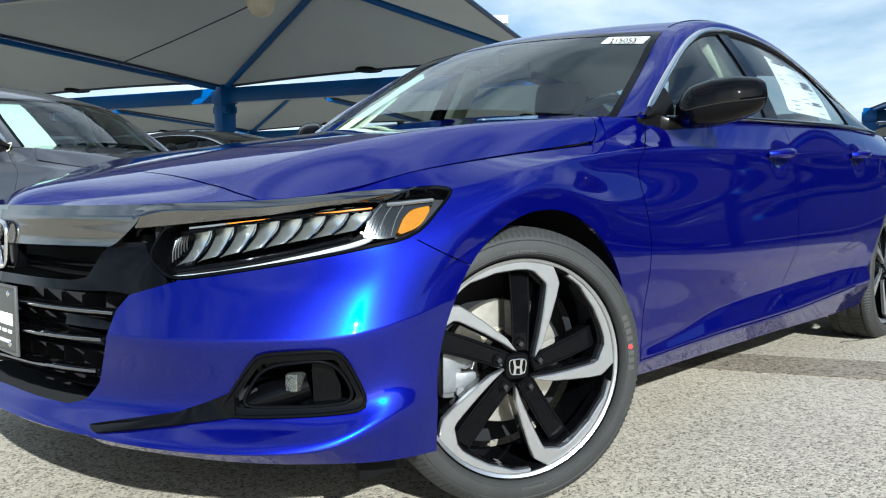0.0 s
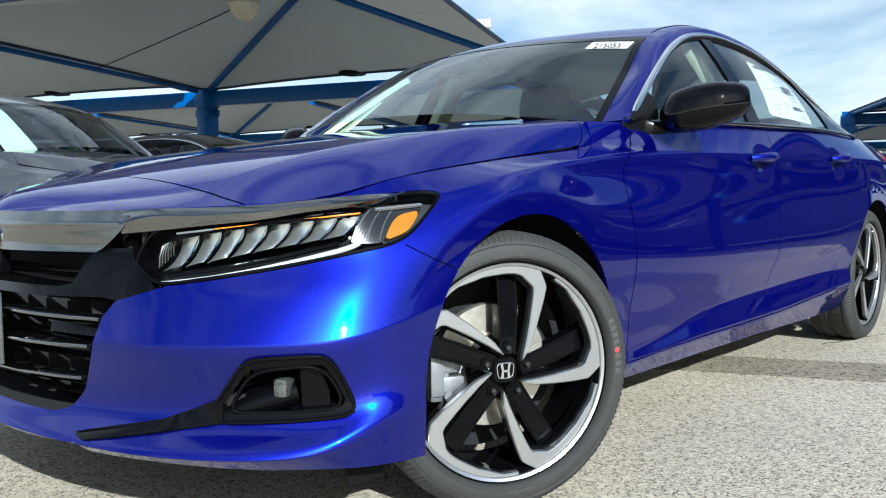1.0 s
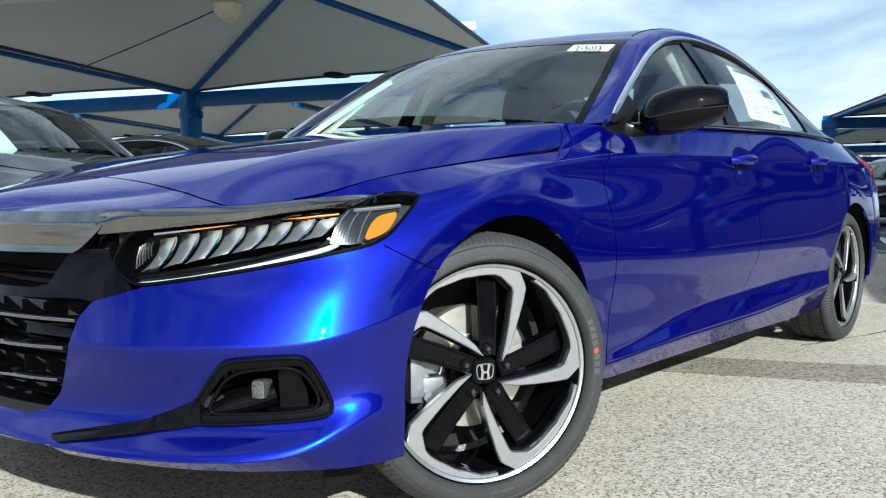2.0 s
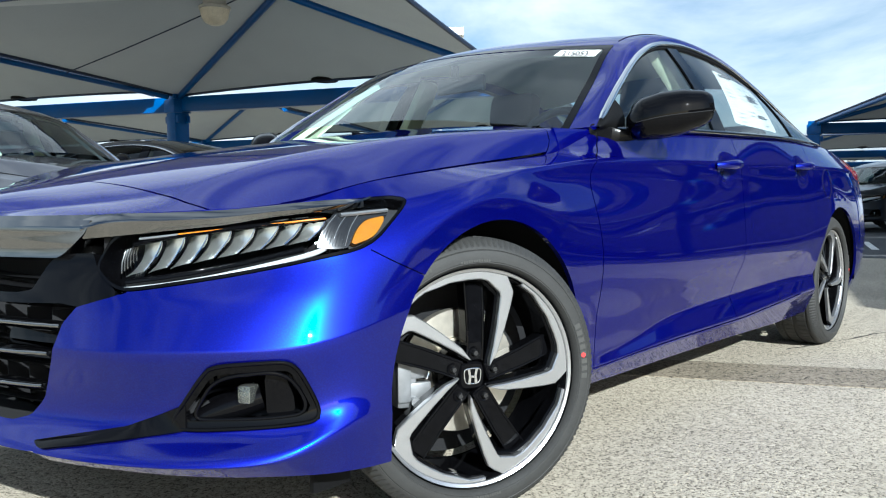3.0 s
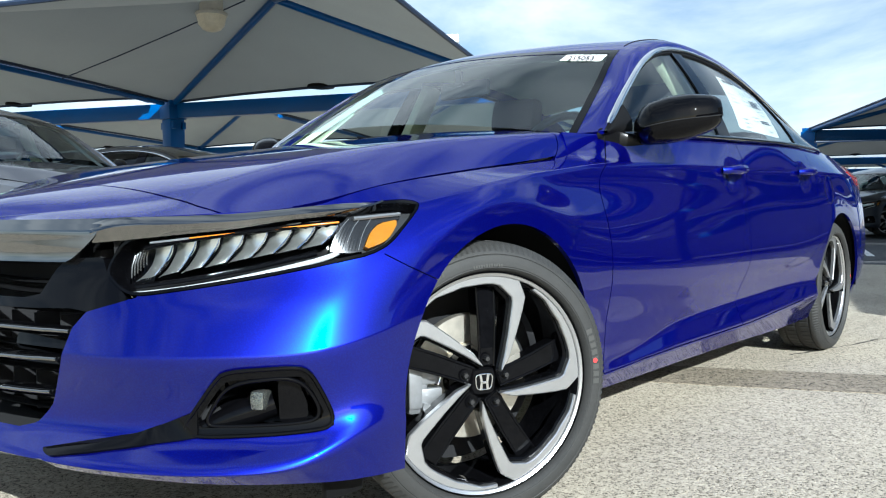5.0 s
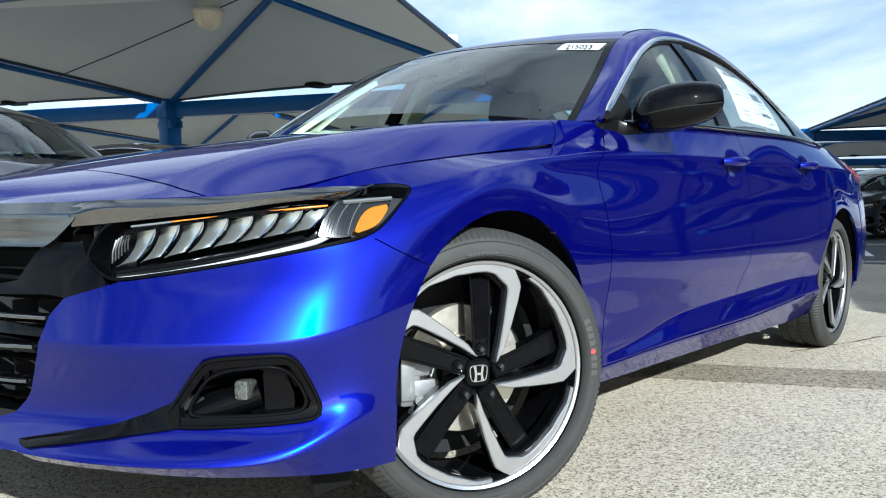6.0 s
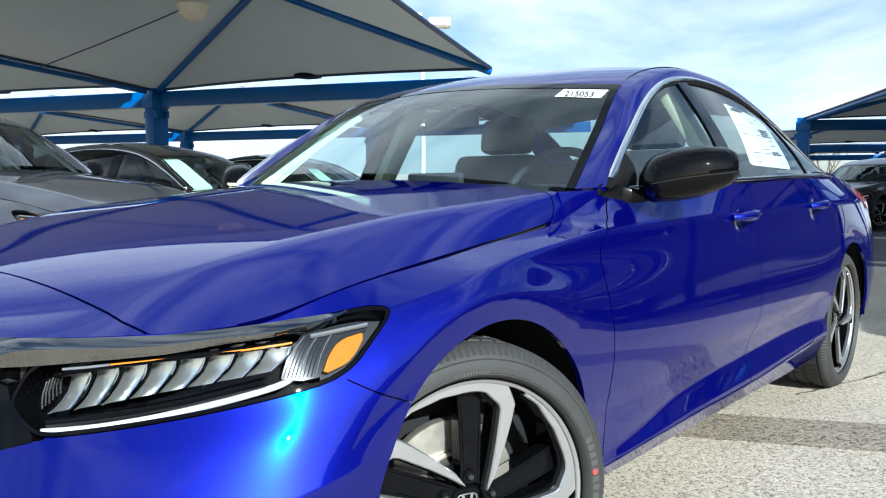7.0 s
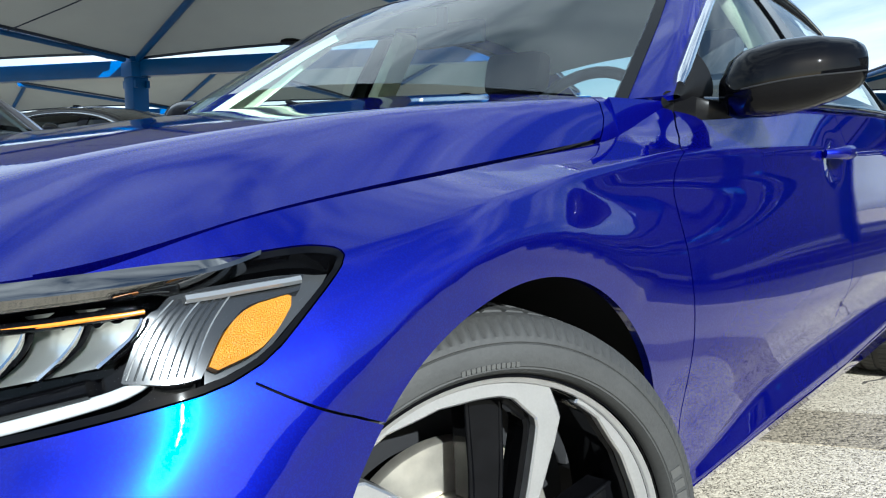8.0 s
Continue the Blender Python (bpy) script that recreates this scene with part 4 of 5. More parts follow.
def on_skin(name, poly, mat, parent, label="", inset=0.0, thick=0.012, mirror_too=True):
    """A raised plate in the outline poly of (d, z) on both sides of the nose."""
    f = polygon_field(poly, FD, FZ)
    f = np.where(FX < .6, f, -1)
    a = panel(name, FLANK, [f], mat, parent, label, thick=thick, offset=-inset)
    if mirror_too:
        panel(name, FLANK, [f], mat, parent, label, thick=thick, offset=-inset, mirror=True)
    return a


def strip(points, inset, radius, n=40, mirror=False):
    """A smooth line through points of (d, z) on the skin."""
    t = np.cumsum([0] + [math.dist(a, b) for a, b in zip(points, points[1:])])
    q = hermite(points, t, np.linspace(0, t[-1], n))
    P = np.array([skin(d, z, inset)[0] for d, z in q])
    for _ in range(6):
        P[1:-1] = .25 * P[:-2] + .5 * P[1:-1] + .25 * P[2:]
    return [Vector((x, -y if mirror else y, z)) for x, y, z in P]


def whole_width(z_of, inset, d_end, n=30):
    """A line across the nose from corner to corner at height z_of(k), k from 0 at the middle to 1."""
    half = [skin(-.855 + (d_end + .855) * k, z_of(k), inset)[0] for k in np.linspace(0.0, 1, n)]
    half = [p for p in half if p.y < -.012]
    mid = Vector((half[0].x - .003, 0, half[0].z))
    return [Vector((p.x, -p.y, p.z)) for p in half[::-1]] + [mid] + half


grille = new("grille")
grille.parent = car
# upper bright bar
BAR = [(-1.2, .612), (-.312, .616), (-.292, .624), (-.245, .652), (-.222, .668), (-.205, .688), (-1.2, .688)]
on_skin("grille_bar", BAR, CHROME, grille, "smoked chrome bar across the grille", inset=-.012, thick=.04)
BAR_TOP = [(-1.2, .6895), (-.235, .6895), (-.185, .705), (-.185, .72), (-1.2, .72)]
on_skin("bar_top", BAR_TOP, CHROME, grille, inset=-.001, thick=.02)
for mir in (False, True):
    V, Fc, n = [], [], 70
    ds = np.linspace(-.236, .545, n)
    up = np.interp(ds, [-.24, -.185, -.045, .15, .273, .357, .44, .545], [.690, .702, .7045, .7095, .7165, .723, .728, .7305])
    low = np.interp(ds, [-.24, -.157, -.042, .153, .28, .362, .41, .461, .514, .545], [.654, .659, .667, .680, .695, .701, .705, .710, .717, .729])
    for d, zu, zl in zip(ds, up, low):
        k = np.interp(d, [-.24, -.1, .3, .545], [.45, .38, .62, .80])
        zc = zu + (zl - zu) * k
        out = float(np.interp(d, [-.24, -.12, 0], [.006, .004, 0]))
        for z, q in ((zu + .001, .010), (zu, -.001 - out), (zc + .002, -.007 - out), (zc - .002, -.007 - out), (zl + .001, .001 - out), (zl, .016)):
            p = skin(d, z, q)[0]
            V.append((p.x, -p.y if mir else p.y, p.z))
    P = np.array(V).reshape(n, 6, 3)
    for _ in range(6):
        P[1:-1] = .25 * P[:-2] + .5 * P[1:-1] + .25 * P[2:]
    V = [tuple(p) for p in P.reshape(-1, 3)]
    for i in range(n - 1):
        for j in range(5):
            q = (i * 6 + j, (i + 1) * 6 + j, (i + 1) * 6 + j + 1, i * 6 + j + 1)
            Fc.append(q if not mir else q[::-1])
    raw("lamp_brow", V, Fc, CHROME, grille, "smoked chrome strip over the headlamp", smooth=True, sharp=25)
WING = [(-1.2, .548), (-.46, .549), (-.405, .556), (-.365, .60), (-.345, .616), (-.30, .626), (-.215, .628), (-.20, .60), (-.128, .553), (-.245, .528), (-.30, .533), (-.43, .530), (-1.2, .524)]
on_skin("grille_wing", WING, BLACK_GLOSS, grille, "gloss black wing of the grille", inset=.004, thick=.035)
bm = bmesh.new()
box(bm, (-.655, 0, .46), (.03, .86, .36), .004)
part("grille_backing", bm, DARK_SHELL, grille)
for z0, end in ((.49, -.285), (.425, -.318), (.357, -.355)):
    pts = whole_width(lambda k, z0=z0: z0 + .006 * k, .022, end)
    v, f = sweep(pts, .010, 8, flat=2.2)
    fin = raw("grille_fin", v, f, BLACK_GLOSS, grille, "gloss black grille fin with a bright edge", smooth=True)
    edge = [p + Vector((-.022 if abs(p.y) < .4 else -.019, 0, .003)) for p in pts]
    tube("fin_edge", edge, .0045, CHROME, fin, sides=8)
for z0 in (.590, .572, .46, .392, .325):
    pts = whole_width(lambda k, z0=z0: z0, .060, -.33 if z0 < .5 else -.36)
    tube("grille_slat", pts, .006, BLACK_MATT, grille, sides=6, flat=2)
for y in [-.36 + .09 * i for i in range(9)]:
    block("grille_rib", (-.725 + .22 * y * y, y, .41), (.05, .006, .20), DARK_SHELL, grille, .0015)
on_skin("sensor_cover", [(-.54, .437), (-.535, .482), (-.296, .489), (-.318, .434)], BLACK_GLOSS, grille, "flat gloss black sensor cover", inset=.042, thick=.02)
emb = emblem(grille, pose(-.812, 0, .612, 0, 0, -90), .061, "nose_badge")
block("badge_base", (-.785, 0, .612), (.03, .125, .11), BLACK_GLOSS, emb, .008)
# plate with plain shapes only
plate = empty("dealer_plate", "dark grey dealer plate screwed to the bumper", "plate")
px_ = -.828
block("plate_board", (px_, 0, .452), (.004, .322, .147), material("dark_plate", (.055, .056, .055), .35, 0, .2, vary=.1), plate, .0015)
bm = bmesh.new()
for c, s in (((px_ - .003, 0, .5255), (.006, .332, .006)), ((px_ - .003, 0, .3785), (.006, .332, .006)), ((px_ - .003, -.1645, .452), (.006, .006, .153)), ((px_ - .003, .1645, .452), (.006, .006, .153))):
    box(bm, c, s, .0012)
part("plate_frame", bm, material("satin_frame", (.20, .20, .20), .3, .8), plate, "satin metal frame")
WHITE_INK = material("white_print", (.8, .8, .78), .6)
bm = bmesh.new()
for k in range(9):
    box(bm, (px_ - .0030, -.122 + k * .0275, .452), (.002, .020, .026))
for k in range(9):
    box(bm, (px_ - .0030, -.115 + k * .036, .425), (.002, .020, .007))
box(bm, (px_ - .0030, -.02, .402), (.002, .19, .007))
part("plate_print", bm, WHITE_INK, plate, "white plain bars of print", smooth=False)
bm = bmesh.new()
bmesh.ops.create_icosphere(bm, subdivisions=2, radius=.015, matrix=Matrix.Translation((px_ - .0005, -.02, .495)) @ Matrix.Diagonal((.2, 1.4, 1, 1)))
part("plate_mark", bm, WHITE_INK, plate, "white plain oval mark")
for y in (-.115, .115):
    for z in (.508, .397):
        bm = bmesh.new()
        bmesh.ops.create_uvsphere(bm, u_segments=12, v_segments=6, radius=.0075, matrix=Matrix.Translation((px_ - .003, y, z)) @ Matrix.Diagonal((.5, 1, 1, 1)))
        part("plate_screw", bm, BRIGHT_CHROME, plate, "bright screw head")
block("plate_holder", (px_ + .008, 0, .452), (.010, .24, .11), BLACK_MATT, car, .006)

FACETED = material("faceted_lamp", (0.26, 0.27, 0.25), rough=0.08, metal=0.85, vary=0.3, scale=90, bump=1.0, bump_scale=160)
# lower trim strip and fog lamp recess
for mir in (False, True):
    V, Fc, n = [], [], 60
    for d in np.linspace(-.347, .066, n):
        zu = np.interp(d, [-.347, -.10, .0, .05, .066], [.2755, .307, .334, .350, .352])
        zl = np.interp(d, [-.347, -.336, -.10, .066], [.2705, .2645, .2865, .302])
        for z, q in ((zu, .010), (zu, -.004), (zu * .5 + zl * .5, -.008), (zl, -.005), (zl, .010)):
            V.append(skin(d, z, q)[0])
    P = np.array(V).reshape(n, 5, 3)
    for _ in range(8):
        P[1:-1] = .25 * P[:-2] + .5 * P[1:-1] + .25 * P[2:]
    V = [(x, -y if mir else y, z) for x, y, z in P.reshape(-1, 3)]
    for i in range(n - 1):
        for j in range(4):
            q = (i * 5 + j, (i + 1) * 5 + j, (i + 1) * 5 + j + 1, i * 5 + j + 1)
            Fc.append(q if not mir else q[::-1])
    raw("bumper_strip", V, Fc, BLACK_GLOSS, car, "gloss black strip along the bumper", smooth=True, sharp=50)
for mir, name in ((False, "fog_recess"), (True, "fog_recess")):
    sgn = -1 if mir else 1
    rec = panel(name, FLANK, [fog_f + .001, .017 - fog_f], BLACK_GLOSS, car, "gloss black fog lamp surround", thick=.055, offset=.003, mirror=mir)
    panel("recess_floor", FLANK, [fog_f + .004], BLACK_GLOSS, rec, thick=0, offset=-.06, mirror=mir)
    for line, out in ((FOG, -.004), (rounded([(.150, .408), (.330, .418), (.392, .333), (.290, .324), (.09, .322), (.085, .335)], 2), -.002)):
        loop = strip(line + line[:1], out, 0, n=110, mirror=mir)
        tube("surround_edge", loop, .0040, BLACK_GLOSS, rec, sides=8)
    INNER = [(.272, .412), (.300, .412), (.326, .40), (.350, .35), (.344, .33), (.272, .326)]
    panel("recess_cheek", FLANK, [polygon_field(INNER, FD, FZ)], BLACK_GLOSS, rec, thick=.05, offset=-.012, mirror=mir)
    a, b, c = skin(.06, .316, .012)[0], skin(.16, .335, .030)[0], skin(.255, .348, .045)[0]
    ramp = [Vector((p.x, sgn * p.y, p.z)) for p in (a, a.lerp(b, .5), b, b.lerp(c, .5), c)]
    tube("recess_ramp", ramp, [.012, .020, .025, .027, .025], BLACK_GLOSS, rec, sides=16, flat=1.0)
    p, nr = skin(.222, .362, .028)
    p.y, nr.y = sgn * p.y, sgn * nr.y
    m = look(p, p + Vector((-.9, sgn * -.44, 0)))
    bm = bmesh.new()
    box(bm, (0, 0, 0), (.028, .036, .040), .008)
    bmesh.ops.transform(bm, matrix=m, verts=bm.verts[:])
    fog = part("fog_lamp", bm, FACETED, rec, "small clear fog lamp")
    bm = bmesh.new()
    bmesh.ops.create_grid(bm, x_segments=10, y_segments=12, size=.5, matrix=m @ Matrix.Translation((0, 0, -.0235)) @ Matrix.Diagonal((.028, .036, 1, 1)))
    for i, v in enumerate(bm.verts):
        v.co += Vector(m.col[2][:3]) * (-.004 if i % 2 else .0)
    part("fog_lens", bm, LENS, fog, "faceted clear lens", smooth=False)

# ---- headlamps ----
LAMP_LINER = material("dark_lamp_lining", (.055, .057, .06), rough=.2, metal=.5)
SMOKED = material("smoked_lamp_plastic", (0.055, 0.057, 0.06), rough=0.2, metal=0.75)
CLEAR_RIB = material("clear_rib_plastic", (0.26, 0.265, 0.27), rough=0.12, metal=0.6)
for mir in (False, True):
    sgn = -1 if mir else 1

    def on(d, z, inset):
        p, nr = skin(d, z, inset)
        return Vector((p.x, sgn * p.y, p.z)), Vector((nr.x, sgn * nr.y, nr.z))
    lamp = panel("headlamp", FLANK, [lamp_f - .0008, .0065 - lamp_f], BLACK_GLOSS, car, "slim clear headlamp with silver reflectors", thick=.05, offset=.0005, mirror=mir)
    panel("lamp_tray", FLANK, [lamp_f + .002], BLACK_GLOSS, lamp, thick=0, offset=-.052, mirror=mir)
    cover = panel("lamp_cover", FLANK, [lamp_f - .0064], LENS, lamp, "clear lamp cover", thick=0, offset=.001, mirror=mir)
    cover.visible_shadow = False
    # row of scooped reflectors, each swept back from its low inner tip, with a bright blade along its outer edge
    cups = 8
    low_z = lambda d: np.interp(d, [-.15, .05, .40], [.589, .613, .655])
    high_z = lambda d: np.interp(d, [-.15, -.05, .05, .40], [.634, .650, .661, .690])
    for k in range(cups):
        d0 = -.092 + k * .0640
        V, Fc = [], []
        nu_, nv_ = 12, 10
        for i in range(nu_):
            s = i / (nu_ - 1)
            for j in range(nv_):
                t = j / (nv_ - 1)
                d = d0 + .066 * s - .040 * (1 - t) ** 1.8 + .006 * t
                depth = .014 + .022 * (1 - s) ** 1.5 * (.5 + .5 * t) + .008 * math.sin(math.pi * t)
                p, _ = on(d, low_z(d) + (high_z(d) - low_z(d)) * t, depth)
                V.append(p)
        for i in range(nu_ - 1):
            for j in range(nv_ - 1):
                q = (i * nv_ + j, (i + 1) * nv_ + j, (i + 1) * nv_ + j + 1, i * nv_ + j + 1)
                Fc.append(q if not mir else q[::-1])
        cup = raw("reflector", V, Fc, LAMP_SILVER, lamp, "scooped silver reflector", smooth=True, sharp=80)
        blade = []
        for t in np.linspace(0, 1, 12):
            d = d0 + .066 - .040 * (1 - t) ** 1.8 + .006 * t
            blade.append(on(d, low_z(d) + (high_z(d) - low_z(d)) * t, .0115)[0])
        tube("reflector_blade", blade, [.0030 - .0014 * q / 11 for q in range(12)], BRIGHT_CHROME, cup, sides=6)
        # black tube draws the shade in the gap behind each blade
        tube("reflector_shadow_gap", [p + Vector((.0015, 0, 0)) for p in [on(d0 + .0715 - .040 * (1 - t) ** 1.8 + .006 * t, low_z(d0 + .07) + (high_z(d0 + .07) - low_z(d0 + .07)) * t, .0150)[0] for t in np.linspace(.05, 1, 10)]], .0022, BLACK_GLOSS, cup, sides=6)
    # ribbed eye at the inner end
    for k in range(6):
        a, b = on(-.150 + .0085 * k, .598 + .004 * k, .030)[0], on(-.142 + .0085 * k, .632 + .003 * k, .030)[0]
        tube("eye_rib", [a, (a + b) / 2 + Vector((-.003, 0, 0)), b], .0018, SMOKED, lamp, sides=6)
    tube("upper_bezel", strip([(-.10, .645), (.0, .659), (.12, .671), (.30, .688), (.42, .700)], .012, 0, mirror=mir), .0050, BLACK_GLOSS, lamp, sides=8, flat=1.4)
    guide = strip([(-.135, .567), (.04, .583), (.19, .601), (.37, .626), (.44, .640), (.462, .662)], .022, 0, mirror=mir)
    tube("light_guide", guide, .0056, LAMP_WHITE, lamp, "white light guide", sides=8)
    tube("guide_bezel", strip([(-.12, .581), (.04, .596), (.19, .613), (.37, .637)], .024, 0, mirror=mir), .0085, BLACK_GLOSS, lamp, sides=8, flat=1.5)
    tube("amber_strip", strip([(.03, .6645), (.198, .6775), (.283, .6845), (.37, .691), (.43, .6955)], .0075, 0, mirror=mir), .0020, AMBER_CLEAR, lamp, "amber light strip", sides=8)
    tube("clear_strip", strip([(-.08, .656), (-.02, .6605), (.028, .6643)], .0075, 0, n=14, mirror=mir), .0024, LAMP_GREY, lamp, "clear light strip", sides=8)
    panel("lamp_liner", FLANK, [lamp_f - .009, FD - .50], LAMP_LINER, lamp, "dark grey inner lining", thick=0, offset=-.026, mirror=mir)
    SIDE = [(.405, .640), (.43, .69), (.455, .712), (.53, .717), (.605, .721), (.602, .705), (.540, .6945), (.516, .676), (.494, .640), (.46, .637)]
    panel("side_reflector", FLANK, [polygon_field(SIDE, FD, FZ)], SMOKED, lamp, "silver side reflector", thick=.03, offset=-.014, mirror=mir)
    for k in range(9):
        tube("reflector_rib", strip([(.412 + k * .009, .642), (.430 + k * .0085, .676), (.458 + k * .008, .706)], .0125, 0, n=12, mirror=mir), .0008, SMOKED if k % 4 else CLEAR_RIB, lamp, sides=6)
    tube("side_rib", strip([(.470, .705), (.54, .7085), (.60, .7125)], .010, 0, n=14, mirror=mir), .0042, CLEAR_RIB, lamp, sides=6)
    AMB = [(.497, .641), (.516, .6745), (.539, .6925), (.599, .7025), (.577, .673), (.556, .657)]
    panel("side_marker", FLANK, [polygon_field(rounded(AMB, 1), FD, FZ)], AMBER, lamp, "amber side marker", thick=.014, offset=-.010, mirror=mir)


# ---- mirrors, handles, trim, glass edges ----
def door_mirror(sgn, parent):
    """Housing lofted along its own axis from the door outwards."""
    axis0, axis1 = Vector((.745, -.865, .952)), Vector((.900, -1.066, .972))
    V, Fc, n, rings = [], [], 28, 16
    ax = (axis1 - axis0)
    fore = Vector((-ax.y, ax.x, 0)).normalized()      # towards the nose, or away
    if fore.x > 0:
        fore = -fore
    for i in range(rings):
        s = i / (rings - 1)
        c = axis0 + ax * s
        size = np.interp(s, [0, .03, .12, .35, .6, .85, .95, 1.0], [.30, .62, .88, 1.0, 1.0, .86, .66, .14])
        up, down = .072 * size, .066 * size * np.interp(s, [0, .5, 1], [1.0, 1.0, .75])
        front, back = .088 * size, .045 * size
        for k in range(n):
            a = 2 * math.pi * k / n
            ca, sa = math.cos(a), math.sin(a)
            h = (front if ca > 0 else back) * math.copysign(abs(ca) ** .8, ca)
            g = (up if sa > 0 else down) * math.copysign(abs(sa) ** .85, sa)
            p = c + fore * h + Vector((0, 0, g + .012 * math.sin(math.pi * s) + .020 * s ** 4))
            V.append((p.x, sgn * -p.y * -1 if sgn > 0 else -p.y, p.z))
    for i in range(rings - 1):
        for k in range(n):
            q = (i * n + k, i * n + (k + 1) % n, (i + 1) * n + (k + 1) % n, (i + 1) * n + k)
            Fc.append(q)
    Fc.append(tuple(range(n)))
    Fc.append(tuple(range((rings - 1) * n, rings * n))[::-1])
    mirror = raw("door_mirror", V, Fc, BLACK_GLOSS, parent, "gloss black door mirror", smooth=True, sharp=60)
    yy = lambda p: (p[0], p[1] if sgn > 0 else -p[1], p[2])
    line = []
    for s in np.linspace(.06, .97, 16):
        c = axis0 + ax * s
        size = np.interp(s, [0, .03, .12, .35, .6, .85, .95, 1.0], [.30, .62, .88, 1.0, 1.0, .86, .66, .14])
        p = c + fore * (.0885 * size) + Vector((0, 0, -.006 + .012 * math.sin(math.pi * s) + .020 * s ** 4))
        line.append(yy(p))
    tube("mirror_seam", line, .0016, DARK_SHELL, mirror, sides=6)
    # the foot: a blade, tall at the door and thin under the housing
    line = hermite([(.662, -.798, .926), (.715, -.822, .922), (.762, -.864, .919), (.815, -.925, .925)], [0, .075, .155, .25], np.linspace(0, .25, 14))
    V, Fc = [], []
    for i, p in enumerate(line):
        s = i / 13
        hi, wide = np.interp(s, [0, .3, .7, 1], [.026, .022, .015, .013]), np.interp(s, [0, .4, 1], [.014, .020, .034])
        for k in range(14):
            a = 2 * math.pi * k / 14
            V.append(yy((p[0] + wide * math.cos(a) * .75, p[1] - wide * math.cos(a) * .55, p[2] + hi * math.copysign(abs(math.sin(a)) ** .8, math.sin(a)))))
    for i in range(13):
        for k in range(14):
            Fc.append((i * 14 + k, i * 14 + (k + 1) % 14, (i + 1) * 14 + (k + 1) % 14, (i + 1) * 14 + k))
    Fc.append(tuple(range(14)))
    raw("mirror_foot", V, Fc, SATIN_BLACK, mirror, "satin black mirror foot", smooth=True)
    return mirror


door_mirror(1, door_l)
door_mirror(-1, door_r)


def door_handle(x0, x1, z, tilt, sgn, parent):
    pts, rad = [], []
    for s in np.linspace(0, 1, 14):
        bow = math.sin(math.pi * s)
        pts.append((x0 + (x1 - x0) * s, sgn * (-.908 - .030 * bow ** .5), z + tilt * s))
        rad.append(.011 + .007 * bow)
    h = tube("door_handle", pts, rad, PAINT, parent, "body-coloured door handle", sides=12, flat=.8)
    return h


for sgn, d1_, d2_ in ((1, door_l, rdoor_l), (-1, door_r, rdoor_r)):
    door_handle(1.325, 1.53, .846, .010, sgn, d1_)
    door_handle(2.20, 2.395, .868, .010, sgn, d2_)
    rail = hermite(RAIL, RUN, np.linspace(0, 3.0, 70))
    tube("window_trim", [(x, sgn * (y - .006), z + .002) for x, y, z in rail[1:]], [float(np.interp(i, [0, 2, 26, 36, 69], [.004, .0115, .0100, .0060, .0050])) for i in range(1, 70)], BRIGHT_CHROME, car, "bright window surround", sides=8)
    tube("window_seal", [(x, sgn * (y - .002), z - .013) for x, y, z in rail[7:]], .008, BLACK_MATT, car, sides=6)
    waist = hermite(WAIST, RUN, np.linspace(.16, 3.02, 60))
    tube("waist_trim", [(x, sgn * (y - .010), z) for x, y, z in waist], .008, CHROME, car, "dark bright-metal waist trim", sides=8)
    tube("roof_seam", [(x, sgn * (y + .001), z + .001) for x, y, z in hermite(CROWN[0], RUN, np.linspace(.78, 2.25, 50))], .0016, DARK_SHELL, car, sides=6)
    cap = []
    for k in range(40):
        a = 2 * math.pi * k / 40
        cap.append((2.665 + .068 * math.cos(a), 0, .80 + .068 * math.sin(a)))
    near = [int(np.argmin((FX - p[0]) ** 2 + (FZ - p[2]) ** 2)) for p in cap]
    pts = [FLANK.reshape(-1, 3)[i] for i in near]
    if sgn > 0:
        ys = np.array([p[1] for p in pts])
        ys = (np.roll(ys, 1) + ys + np.roll(ys, -1)) / 3
        tube("fuel_flap_gap", [(c[0], y - .0005, c[2]) for c, y in zip(cap, ys)], .0012, DARK_SHELL, car, "round fuel flap gap", sides=6, closed=True)
    # tail lamp
    TAIL = [(3.33, .905), (3.45, .945), (3.70, .95), (3.80, .95), (3.80, .80), (3.66, .80), (3.50, .835)]
    panel("tail_lamp", FLANK, [polygon_field(TAIL, FX, FZ)], RED_LENS, car, "red wrap-round tail lamp", thick=.02, offset=.004, mirror=sgn < 0)
    # black patch in the corner of the front window
    panel("window_corner", SIDE_G, [.80 + (sz - .95) * .05 - sx + 0 * sx, sz - 0.0], BLACK_MATT, car, thick=0, offset=.001, mirror=sgn < 0)

# windscreen edge print and cowl
cy = np.abs(CROWN_G[..., 1])
edge_y = np.abs(CROWN_G[:, :1, 1])
ring = np.minimum(np.minimum(edge_y - cy - .020, .66 - cu), cu + .1)
panel("windscreen_border", CROWN_G, [-ring, .712 - cu], BLACK_GLOSS, windscreen, "black printed border", thick=0, offset=.0015)
panel("sensor_patch", CROWN_G, [np.minimum(.085 - cy, np.minimum(cu - .56, .69 - cu))], BLACK_MATT, windscreen, thick=0, offset=-.006)
cowl = np.zeros((8, 41, 3))
